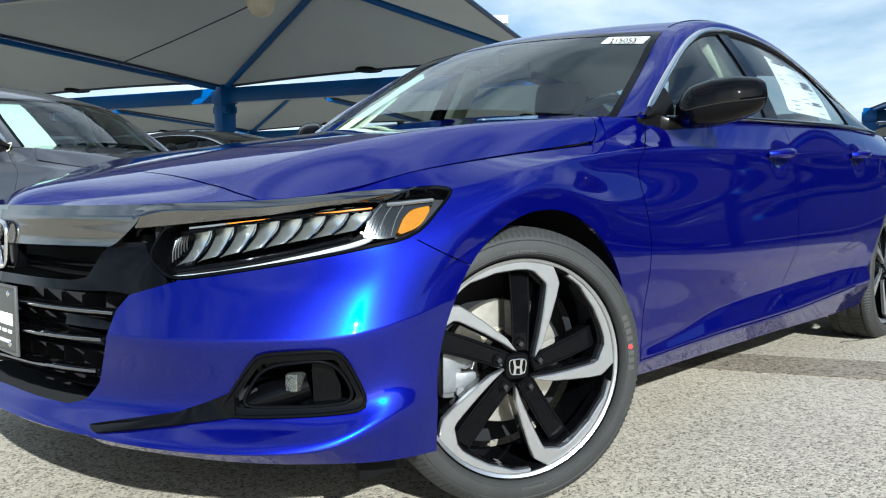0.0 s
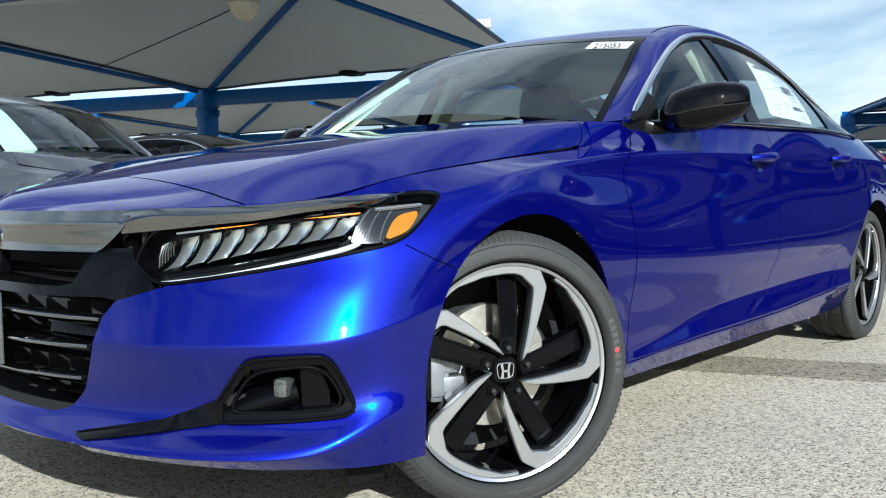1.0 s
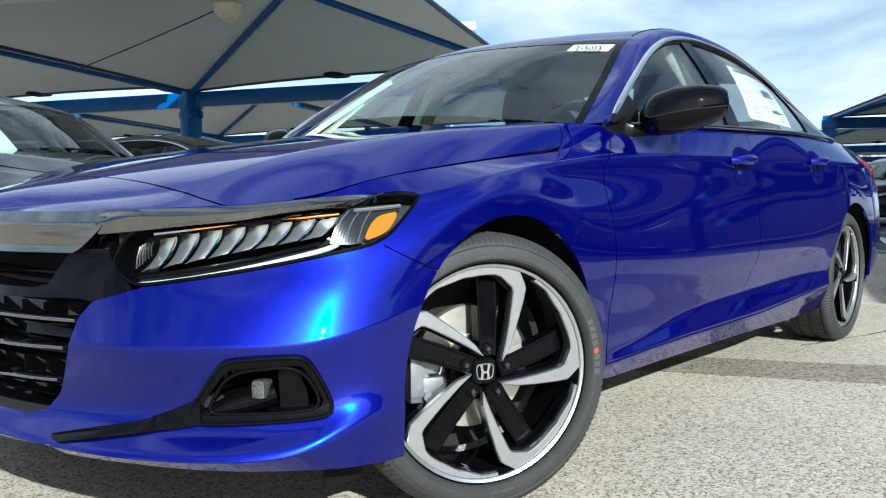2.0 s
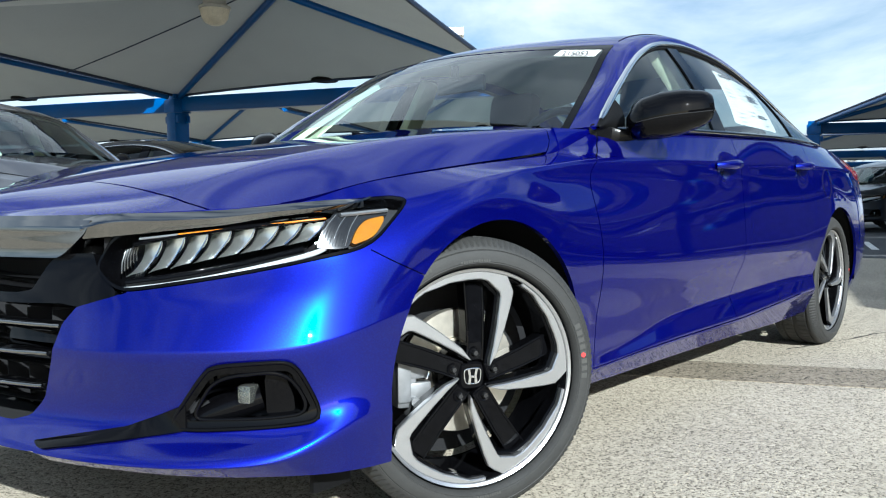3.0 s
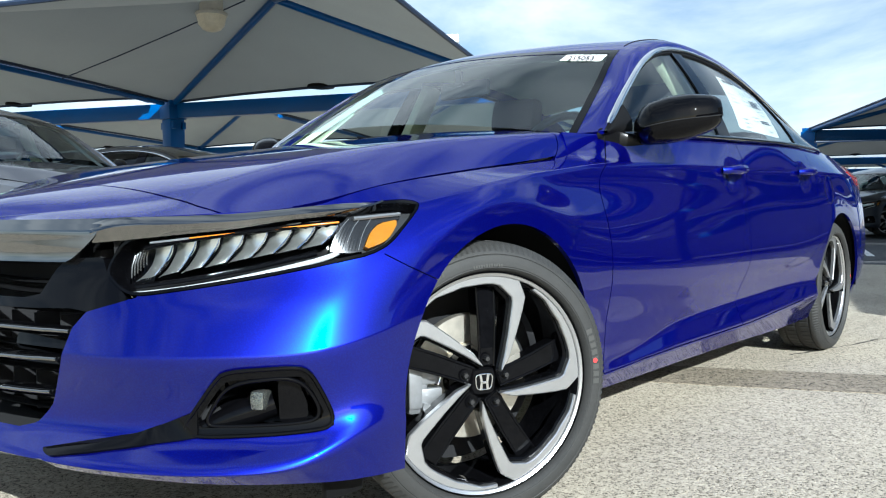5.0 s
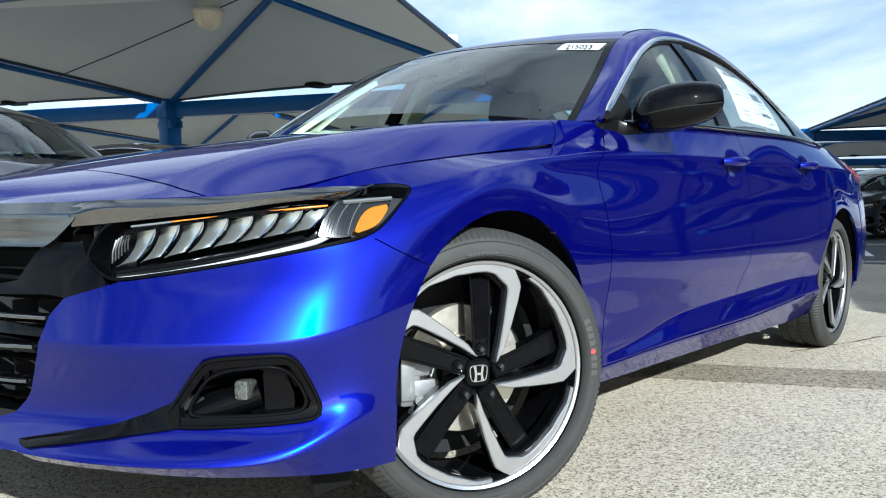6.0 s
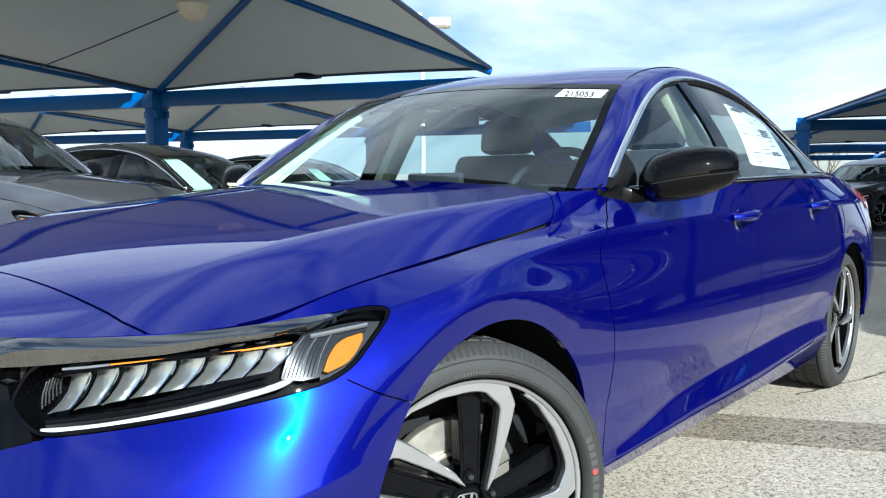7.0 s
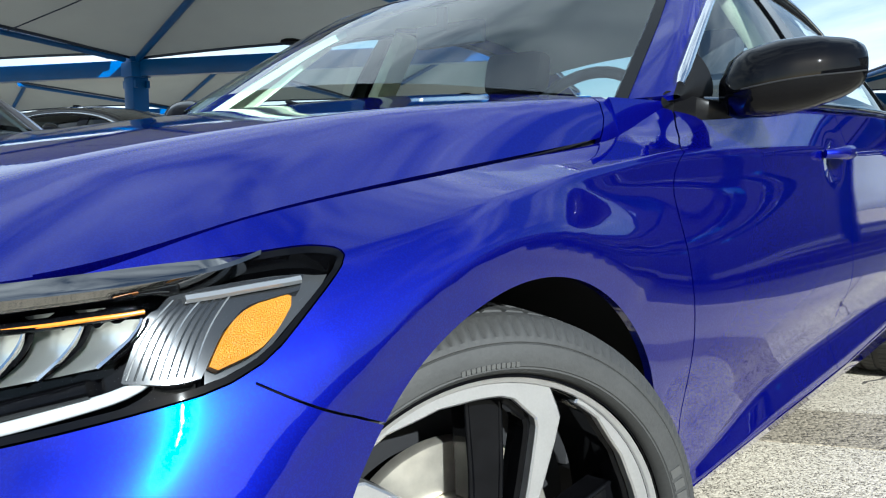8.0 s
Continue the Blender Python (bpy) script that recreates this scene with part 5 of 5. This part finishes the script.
for j, w in enumerate(np.linspace(-1, 1, 41)):
    back = CROWN_G[0, int(round((w + 1) / 2 * 60))] + np.array([.02, 0, -.03])
    fw = np.array([.492, .765 * w, np.interp(abs(w), [0, .75, 1], [.915, .902, .885])])
    if back[0] < fw[0] + .01:
        fw[0] = back[0] - .03
    for i, s in enumerate(np.linspace(0, 1, 8)):
        cowl[i, j] = fw + (back - fw) * s + np.array([0, 0, -.012 * math.sin(math.pi * s) - .012])
panel("cowl", cowl, [], BLACK_MATT, car, "black plastic cowl", thick=.01)
for y0, y1 in ((-.52, -.02), (.05, .48)):
    pts = []
    for s in np.linspace(0, 1, 12):
        y = y0 + (y1 - y0) * s
        k = int(np.clip((y / .70 + 1) / 2 * 60, 0, 60))
        b = CROWN_G[1 + int(2 * s), k]
        pts.append((b[0] - .008, b[1], b[2] - .052))
    tube("wiper", pts, .0045, BLACK_MATT, car, "black windscreen wiper", sides=6)


# stock label on the glass, inside
lab_u = np.minimum(cu - .578, .646 - cu)
lab_y = np.minimum(-CROWN_G[..., 1] - .487, .612 + CROWN_G[..., 1])
label_sheet = empty("stock_label", "white paper stock label with black digits on the windscreen", "label")
panel("label_paper", CROWN_G, [lab_u, lab_y], PAPER, label_sheet, thick=0, offset=.002)
font = bpy.data.curves.new("printed_number", "FONT")
font.body, font.size, font.align_x, font.align_y = "215053", .052, "CENTER", "CENTER"
font.shear, font.offset = .12, .0012
digits = new("printed_number", font)
i0 = int(.612 / RUN[-1] * 159)
j0 = int(np.argmin(np.abs(CROWN_G[i0, :, 1] + .549)))
e_u = Vector(CROWN_G[i0 + 3, j0] - CROWN_G[i0 - 3, j0]).normalized()
e_r = Vector(CROWN_G[i0, j0 - 2] - CROWN_G[i0, j0 + 2]).normalized()
e_n = e_r.cross(e_u).normalized()
e_u = e_n.cross(e_r)
c0 = Vector(CROWN_G[i0, j0]) + e_n * .0045
mw = Matrix((e_r, e_u, e_n)).transposed().to_4x4()
mw.translation = c0
me = bpy.data.meshes.new_from_object(digits)
bpy.data.objects.remove(digits)
dig = new("printed_number", me)
me.materials.append(INK)
dig.matrix_world = mw @ Matrix.Diagonal((.58, 1, 1, 1))
dig.parent = label_sheet
tagged(dig, "black printed digits")

# price sheet inside the rear door glass
sheet = empty("price_sheet", "white printed price sheet taped inside the rear door glass", "sheet")
paper_f = polygon_field([(1.672, 1.027), (2.153, 1.019), (2.255, 1.215), (2.20, 1.236), (1.834, 1.272)], sx, sz)
panel("sheet_paper", SIDE_G, [paper_f], PAPER, sheet, thick=0, offset=-.010)


def print_on_glass(name, rects, mat):
    V, Fc = [], []
    for (x0, x1, z0, z1) in rects:
        for (x, z) in ((x0, z0), (x1, z0), (x1, z1), (x0, z1)):
            i, j = np.unravel_index(np.argmin((sx - x) ** 2 + (sz - z) ** 2), sx.shape)
            V.append((x, SIDE_G[i, j, 1] + (z - sz[i, j]) * .55 + .0075, z))
        n = len(V)
        Fc.append((n - 4, n - 3, n - 2, n - 1))
    raw(name, V, Fc, mat, sheet, smooth=False)


rng = random.Random(4)
for col in range(3):
    for row in range(11):
        if rng.random() < .72:
            x0 = 1.76 + col * .135 + .5 * (row * .010)
            print_on_glass("print_line", [(x0, x0 + rng.uniform(.05, .11), 1.035 + row * .018, 1.0375 + row * .018)], GREY_INK)
for x0, x1, z0, rows_ in ((2.02, 2.16, 1.142, 4), (2.00, 2.12, 1.068, 2), (1.86, 2.00, 1.238, 2)):
    for k in range(rows_):
        print_on_glass("print_block", [(x0 + .004 * k, x1 - rng.uniform(0, .03), z0 + k * .0085, z0 + k * .0085 + .0048)], INK)

# ---- cabin ----
cabin = new("cabin")
cabin.parent = car
bm = bmesh.new()
box(bm, (.80, 0, .845), (.42, 1.42, .17), .05)
box(bm, (.88, -.37, .915), (.22, .40, .075), .035)
box(bm, (.93, .0, .93), (.03, .24, .13), .012)
part("dashboard", bm, TRIM_DARK, cabin, "dark grey dashboard")
c = Vector((1.10, -.37, .905))
tilt = Matrix.Rotation(radians(-62), 3, "Y")
ringp = [c + tilt @ Vector((.185 * math.cos(a), .185 * math.sin(a), 0)) for a in [2 * math.pi * i / 40 for i in range(40)]]
sw = tube("steering_wheel", ringp, .0155, TRIM_DARK, cabin, "black steering wheel", sides=10, closed=True)
bm = bmesh.new()
box(bm, (0, 0, .0), (.11, .14, .05), .02)
box(bm, (0, .105, 0), (.035, .12, .02), .006)
box(bm, (0, -.105, 0), (.035, .12, .02), .006)
box(bm, (-.10, 0, 0), (.12, .035, .02), .006)
bmesh.ops.transform(bm, matrix=Matrix.Translation(c) @ tilt.to_4x4(), verts=bm.verts[:])
part("wheel_boss", bm, TRIM_DARK, sw)


def seat(x, y, wide, parent):
    bm = bmesh.new()
    box(bm, (x - .20, y, .52), (.52, wide, .16), .05)
    box(bm, (x + .16, y, .80), (.17, wide * .94, .60), .06, Matrix.Rotation(radians(17), 3, "Y"))
    s = part("seat", bm, CLOTH, parent, "black cloth seat")
    return s


for y in (-.37, .37):
    s = seat(1.62, y, .50, cabin)
    bm = bmesh.new()
    box(bm, (1.90, y, 1.185), (.10, .27, .17), .045, Matrix.Rotation(radians(12), 3, "Y"))
    part("headrest", bm, CLOTH, s)
    for q in (-.06, .06):
        tube("headrest_post", [(1.88, y + q, 1.06), (1.895, y + q, 1.15)], .006, BRIGHT_CHROME, s, sides=6)
s = seat(2.48, 0, 1.30, cabin)
for y in (-.40, 0, .40):
    bm = bmesh.new()
    box(bm, (2.74, y, 1.05), (.09, .25, .12), .04)
    part("headrest", bm, CLOTH, s)
bm = bmesh.new()
box(bm, (2.95, 0, .97), (.45, 1.2, .03), .01)
part("parcel_shelf", bm, TRIM_DARK, cabin)
bm = bmesh.new()
box(bm, (1.7, 0, .34), (2.6, 1.5, .06), .01)
part("cabin_floor", bm, TRIM_DARK, cabin)
for sgn in (-1, 1):
    bm = bmesh.new()
    box(bm, (1.85, sgn * .800, .72), (1.7, .05, .40), .02)
    part("door_lining", bm, TRIM_DARK, cabin)
    # pillar linings: sunlit far side pale as the roof lining, unlit near side coloured dark
    panel("pillar_lining", CROWN_G, [cu - .06, .70 - cu, cy - edge_y + (.21 if sgn > 0 else .03), (CROWN_G[..., 1] * sgn)], HEADLINER if sgn > 0 else TRIM_DARK, cabin, "pillar lining, pale on the sunlit far side", thick=.02, offset=-.034)
    bm = bmesh.new()
    box(bm, (1.50, sgn * .70, 1.13), (.10, .05, .42), .015, Matrix.Rotation(radians(sgn * 33), 3, "X"))
    part("pillar_lining", bm, HEADLINER, cabin)
panel("pillar_lining", SIDE_G, [.96 + (sz - 1.04) * 1.08 - sx], HEADLINER, cabin, "pillar lining, pale on the sunlit far side", thick=.01, offset=-.022, mirror=True)
ru = np.broadcast_to(np.linspace(0, RUN[-1], RAIL_G.shape[0])[:, None], RAIL_G.shape[:2])
# same split inside the rails: sunlit far one pale, near one dark for shade
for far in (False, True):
    panel("pillar_lining", RAIL_G, [ru - .02, 1.2 - ru], HEADLINER if far else TRIM_DARK, cabin, "pillar lining, pale on the sunlit far side" if far else "pillar lining coloured dark on the unlit near side", thick=0, offset=-.014, mirror=far)
panel("roof_lining", CROWN_G, [cu - .70, 2.27 - cu], HEADLINER, cabin, "pale roof lining", thick=0, offset=-.035)
bm = bmesh.new()
box(bm, (1.02, 0, 1.185), (.03, .235, .065), .012)
box(bm, (.985, 0, 1.225), (.02, .03, .06), .006)
part("rear_view_mirror", bm, TRIM_DARK, cabin, "black rear-view mirror")


# ---- shade canopies ----
def fabric_material():
    m = material("grey_shade_cloth", (0.315, 0.345, 0.36), rough=0.95, vary=0.10, scale=0.7, bump=0.3, bump_scale=90)
    n, l = m.node_tree.nodes, m.node_tree.links
    b = n["Principled BSDF"]
    tr, mix = n.new("ShaderNodeBsdfTranslucent"), n.new("ShaderNodeMixShader")
    tr.inputs["Color"].default_value = (0.27, 0.265, 0.24, 1)
    mix.inputs[0].default_value = 0.12
    l.new(b.outputs[0], mix.inputs[1])
    l.new(tr.outputs[0], mix.inputs[2])
    l.new(mix.outputs[0], n["Material Output"].inputs[0])
    return m


FABRIC = fabric_material()
BLUE_STEEL = material("blue_painted_steel", (0.002, 0.070, 0.25), rough=0.35, spec=0.3, vary=0.12, scale=3)
BLUE_EDGE = material("dark_blue_edge", (0.008, 0.02, 0.05), rough=0.6)
WHITE_METAL = material("white_painted_metal", (0.78, 0.78, 0.76), rough=0.4, vary=0.05)
MILKY = material("dusty_glass_globe", (0.62, 0.56, 0.42), rough=0.35, vary=0.12, scale=14, coat=0.3)

CA, CB, CC, CD = Vector((6.166, 10.696, 2.64)), Vector((8.20, 5.10, 2.70)), Vector((.92, 8.75, 2.80)), Vector((3.30, 3.0, 2.80))
CP = Vector((5.176, 6.516, 3.55))
STEP_A, STEP_B = Vector((-2.38, 5.75, 0)), Vector((5.17, 2.13, 0))


def beam(name, a, b, w, h, mat, parent, label=""):
    """A rectangular tube from a to b."""
    a, b = Vector(a), Vector(b)
    t = (b - a)
    L = t.length
    t.normalize()
    s = t.cross(Vector((0, 0, 1))) if abs(t.z) < .95 else Vector((1, 0, 0))
    s.normalize()
    u = s.cross(t)
    m = Matrix((t, s, u)).transposed()
    bm = bmesh.new()
    box(bm, (a + b) / 2, (L, w, h), min(w, h) * .08, m)
    return part(name, bm, mat, parent, label)


def canopy(first=True):
    """One pyramid of shade cloth over four corners, its rafters, edge beams and post."""
    c = empty("shade_canopy", "grey fabric shade canopy on blue steel beams", "canopy", "shade canopies over the parking rows")
    for p, q, sag in ((CA, CB, .14), (CB, CD, .04), (CD, CC, .14), (CC, CA, .04)):
        V, Fc, n, k = [], [], 16, 14
        mid_in = ((CA + CB + CC + CD) / 4 - (p + q) / 2)
        mid_in.z = 0
        mid_in.normalize()
        for i in range(n + 1):
            s = i / n
            e = p.lerp(q, s) + mid_in * (sag * 4 * s * (1 - s)) + Vector((0, 0, sag * .3 * 4 * s * (1 - s)))
            for j in range(k + 1):
                t = j / k
                pt = e.lerp(CP, t)
                pt.z -= .10 * math.sin(math.pi * t) * (4 * s * (1 - s)) * .6
                V.append(pt)
        for i in range(n):
            for j in range(k):
                Fc.append((i * (k + 1) + j, (i + 1) * (k + 1) + j, (i + 1) * (k + 1) + j + 1, i * (k + 1) + j + 1))
        raw("fabric_panel", V, Fc, FABRIC, c, "grey shade cloth panel", smooth=True, sharp=60)
        edge = [V[i * (k + 1)] for i in range(n + 1)]
        tube("fabric_hem", edge, .030, BLUE_EDGE, c, sides=6)
    tube("rafter", [CA + Vector((-.25, -.1, -.05)), CC + Vector((0, 0, -.07))], .042, BLUE_STEEL, c, "round blue steel rafter", sides=10)
    for p in (CA, CB, CD):
        d = Vector((0, 0, -.05))
        tube("rafter", [p + d, p.lerp(CP, .5) + d, CP + d], .052, BLUE_STEEL, c, "round blue steel rafter", sides=10)
    low = Vector((0, 0, -.16))
    beam("edge_beam", CA + low, CA - STEP_A + low, .16, .26, BLUE_STEEL, c, "blue steel edge beam")
    beam("post", CA + Vector((0, 0, -2.62)), CA + Vector((0, 0, .02)), .28, .28, BLUE_STEEL, c, "blue steel post")
    beam("post_cap", CA + Vector((-.17, 0, -.19)), CA + Vector((.17, 0, -.19)), .33, .24, BLUE_STEEL, c)
    for q in (-.10, .10):
        beam("bracket", CA + Vector((q, -.2, -.42)), CA + Vector((q, .2, -.42)), .05, .12, BLUE_STEEL, c)
    # dark dish lamp under the hem
    m = CA.lerp(CB, .50) + Vector((-.05, -.02, .06))
    v, f = revolve([(.0, .13), (.09, .12), (.16, .08), (.20, .01), (.19, -.02), (.0, -.05)], 24)
    v = [Vector((x, z, y)) * 1.15 + m for x, y, z in v]
    raw("dish_lamp", v, f, BLACK_MATT, c, "black dish lamp under the hem", smooth=True)
    return c


first = canopy()
for a, b in ((1, 0), (2, 0), (0, 1.73), (1, 1.73), (2, 1.73), (3, 1.73)):
    copy_thing(first, Matrix.Translation(STEP_A * a + STEP_B * b) @ Matrix.Diagonal((1, 1, 1.045 if b else 1, 1)))
# one beyond the driving aisle, set at a slight angle to the rest
copy_thing(first, Matrix.Translation((13.1, -6.9, 0)) @ Matrix.Translation(CA) @ Matrix.Rotation(radians(12.4), 4, "Z") @ Matrix.Translation(-CA))
# further canopies; the rows towards -y are out of view, added for paint reflections
for off in ((24.6, -2.3), (1.28, -14.33), (6.45, -12.2), (11.62, -10.07), (3.66, -20.08), (8.83, -17.95), (14.0, -15.8), (18.1, -11.8), (20.5, -17.5), (27.0, -8.05), (29.4, -13.8), (33.6, 1.4), (36.0, -4.35)):
    c = copy_thing(first, Matrix.Translation((*off, 0)))
    if off == (1.28, -14.33):
        # this one stands on its other corner
        for o in c.children_recursive:
            if o.name.split(".")[0] in ("post", "post_cap", "bracket"):
                o.matrix_world = Matrix.Translation(CB - CA) @ o.matrix_world
# wire and globe lamp under the first roof
lamp = empty("globe_lamp", "dusty glass globe lamp with a white cap hanging under the canopy", "lamp")
g = Vector((4.51, 6.97, 3.23))
v, f = revolve([(.0, -.20), (.06, -.195), (.12, -.17), (.165, -.11), (.19, .0)], 28)
raw("globe", [Vector((x, z, y)) + g for x, y, z in v], f, MILKY, lamp, "dusty yellowed glass bowl", smooth=True)
v, f = revolve([(.19, .0), (.205, .01), (.205, .035), (.18, .05), (.15, .06), (.145, .22), (.10, .25), (.0, .25)], 28)
raw("lamp_cap", [Vector((x, z, y)) + g for x, y, z in v], f, material("dull_lamp_housing", (.42, .40, .35), rough=.5, vary=.1), lamp, "pale lamp housing", smooth=True)
tube("lamp_rod", [g + Vector((0, 0, .25)), Vector((g.x, g.y, 3.50))], .015, WHITE_METAL, lamp, sides=6)
wire = empty("canopy_wire", "thin dark cable under the shade cloth", "cable")
tube("cable", [Vector((4.73, 6.55, 3.40)), Vector((4.42, 7.6, 3.13)), Vector((4.11, 8.64, 2.88)), Vector((3.80, 9.68, 2.65))], .009, BLUE_EDGE, wire, sides=5)

# flood lights on a far mast
mast = empty("floodlight_mast", "white floodlight heads on a tall steel mast", "mast")
f0 = Vector((20.9, 17.5, 7.0))
tube("mast_pole", [(f0.x, f0.y, 0), (f0.x, f0.y, 6.95)], [.11, .07], WHITE_METAL, mast, sides=12)
tube("cross_arm", [f0 + Vector((-.45, .55, -.15)), f0 + Vector((.55, -.65, -.15))], .05, WHITE_METAL, mast, sides=8)
for q, dz in ((-.42, .18), (.62, .02)):
    h = block("flood_head", f0 + Vector((q * .65, -q * .76, dz)), (.80, .62, .30), WHITE_METAL, mast, .05, "white floodlight head", Matrix.Rotation(radians(-50), 3, "Z"))
    block("flood_glass", f0 + Vector((q * .65, -q * .76, dz - .165)), (.66, .50, .03), MILKY, h, .01, turn=Matrix.Rotation(radians(-50), 3, "Z"))

# plain dark wall added behind the viewer to darken door reflections, in shade on this side
WALL = material("dark_blocker", (.085, .085, .09), rough=.8, vary=.15, scale=1.5)
wall = empty("showroom_building", "long low dark wall, unseen, added to darken the door reflections", "building")
block("clad_wall", (18, -26.5, 2.6), (74, .4, 5.2), WALL, wall, .05, turn=Matrix.Rotation(radians(22.4), 3, "Z"))
block("flat_roof", (19.2, -29.4, 5.3), (74.6, 7, .25), WALL, wall, .05, turn=Matrix.Rotation(radians(22.4), 3, "Z"))

# ---- other cars: the same kind of body in other colours ----
def paint_for(name, color):
    m = material(name, color, rough=0.35, metal=0.6, coat=1.0)
    m.node_tree.nodes["Principled BSDF"].inputs["Coat Roughness"].default_value = 0.015
    return m


GREY_PAINT, BLACK_PAINT, SILVER_PAINT = paint_for("dark_grey_paint", (.075, .077, .09)), paint_for("black_paint", (.008, .008, .009)), paint_for("slate_paint", (.03, .036, .045))
HEADING = 112.4


PRIVACY_GLASS = glass_material("privacy_glass", (.10, .11, .11), ior=1.55)


def parked(m, tall, paint, label):
    c = copy_thing(car, m @ Matrix.Diagonal((1, 1, tall, 1)))
    tagged(c, label, "car", "parked cars behind")
    for o in c.children_recursive:
        if o.type == "MESH" and o.data.materials and o.data.materials[0] == PAINT:
            o.material_slots[0].link = "OBJECT"
            o.material_slots[0].material = paint
        elif o.type == "MESH" and o.data.materials and o.data.materials[0] in (GLASS_SIDE, GLASS_DARK):
            o.material_slots[0].link = "OBJECT"
            o.material_slots[0].material = PRIVACY_GLASS
        if o.parent == c and o.name.split(".")[0] in ("front_wheel", "rear_wheel"):
            o.matrix_basis = o.matrix_basis @ Matrix.Diagonal((1, 1, 1 / tall, 1))
    return c


parked(pose(1.42, 3.52, 0, 0, 0, HEADING), 1.12, GREY_PAINT, "dark grey crossover parked nose out under the canopy")
parked(pose(3.9, 4.4, 0, 0, 0, HEADING), 1.0, BLACK_PAINT, "black saloon car parked under the canopy")
parked(pose(18.87, 2.79, 0, 0, 0, -15), 1.18, SILVER_PAINT, "slate grey car parked across the aisle")
parked(pose(6.6, 5.5, 0, 0, 0, HEADING), 1.0, SILVER_PAINT, "slate grey saloon car in the parking row")
parked(pose(19.7, 5.7, 0, 0, 0, -15), 1.0, BLACK_PAINT, "black saloon car parked across the aisle")
parked(pose(20.5, 8.6, 0, 0, 0, -15), 1.05, GREY_PAINT, "dark grey car parked across the aisle")
# three unseen cars, added as dark shapes for the doors to reflect
for k in range(3):
    parked(pose(7.6 + 2.6 * k, -10.2 + 1.05 * k, 0, 0, 0, HEADING + 180), 1.05, (GREY_PAINT, BLACK_PAINT, SILVER_PAINT)[k], ("dark grey car under the far canopy", "black car under the far canopy", "slate grey car under the far canopy")[k])


# ---- bare trees beyond the lot ----
BARK = material("grey_brown_bark", (.16, .13, .10), rough=.95, vary=.25, scale=5)


def bare_tree(x, y, tall, seed):
    """A leafless crown: limbs that fork four times from a short trunk."""
    r_ = random.Random(seed)
    tree = empty("bare_tree", "leafless grey-brown tree behind the parking lot", "tree", "bare trees behind the lot")
    V, Fc = [], []

    def limb(a, d, length, rad, depth):
        b = a + d * length
        for p, r in ((a, rad), (b, rad * .62)):
            s = d.cross(Vector((.3, .5, .8))).normalized()
            q = d.cross(s)
            for k in range(5):
                t = 2 * math.pi * k / 5
                V.append(p + s * (r * math.cos(t)) + q * (r * math.sin(t)))
        n = len(V)
        for k in range(5):
            Fc.append((n - 10 + k, n - 10 + (k + 1) % 5, n - 5 + (k + 1) % 5, n - 5 + k))
        if depth:
            for _ in range(3 if depth > 1 else 4):
                e = (d + Vector((r_.uniform(-.75, .75), r_.uniform(-.75, .75), r_.uniform(-.1, .5)))).normalized()
                limb(a.lerp(b, r_.uniform(.6, 1)), e, length * r_.uniform(.55, .8), rad * .55, depth - 1)
    base = Vector((x, y, 0))
    tube("trunk", [base, base + Vector((.1, 0, tall * .15)), base + Vector((.05, .1, tall * .28))], [tall * .028, tall * .022, tall * .018], BARK, tree, sides=8)
    for k in range(5):
        limb(base + Vector((.05, .1, tall * (.2 + .02 * k))), Vector((r_.uniform(-.6, .6), r_.uniform(-.6, .6), 1)).normalized(), tall * .30, tall * .012, 4)
    raw("crown", V, Fc, BARK, tree, "bare twigs and limbs")
    return tree


for k, (x, y) in enumerate(((46, 6.5), (50, 10.8), (47, 2.6), (55, 14.5), (52, -1.5))):
    bare_tree(x, y, 4.6 + .5 * (k % 3), 30 + k)
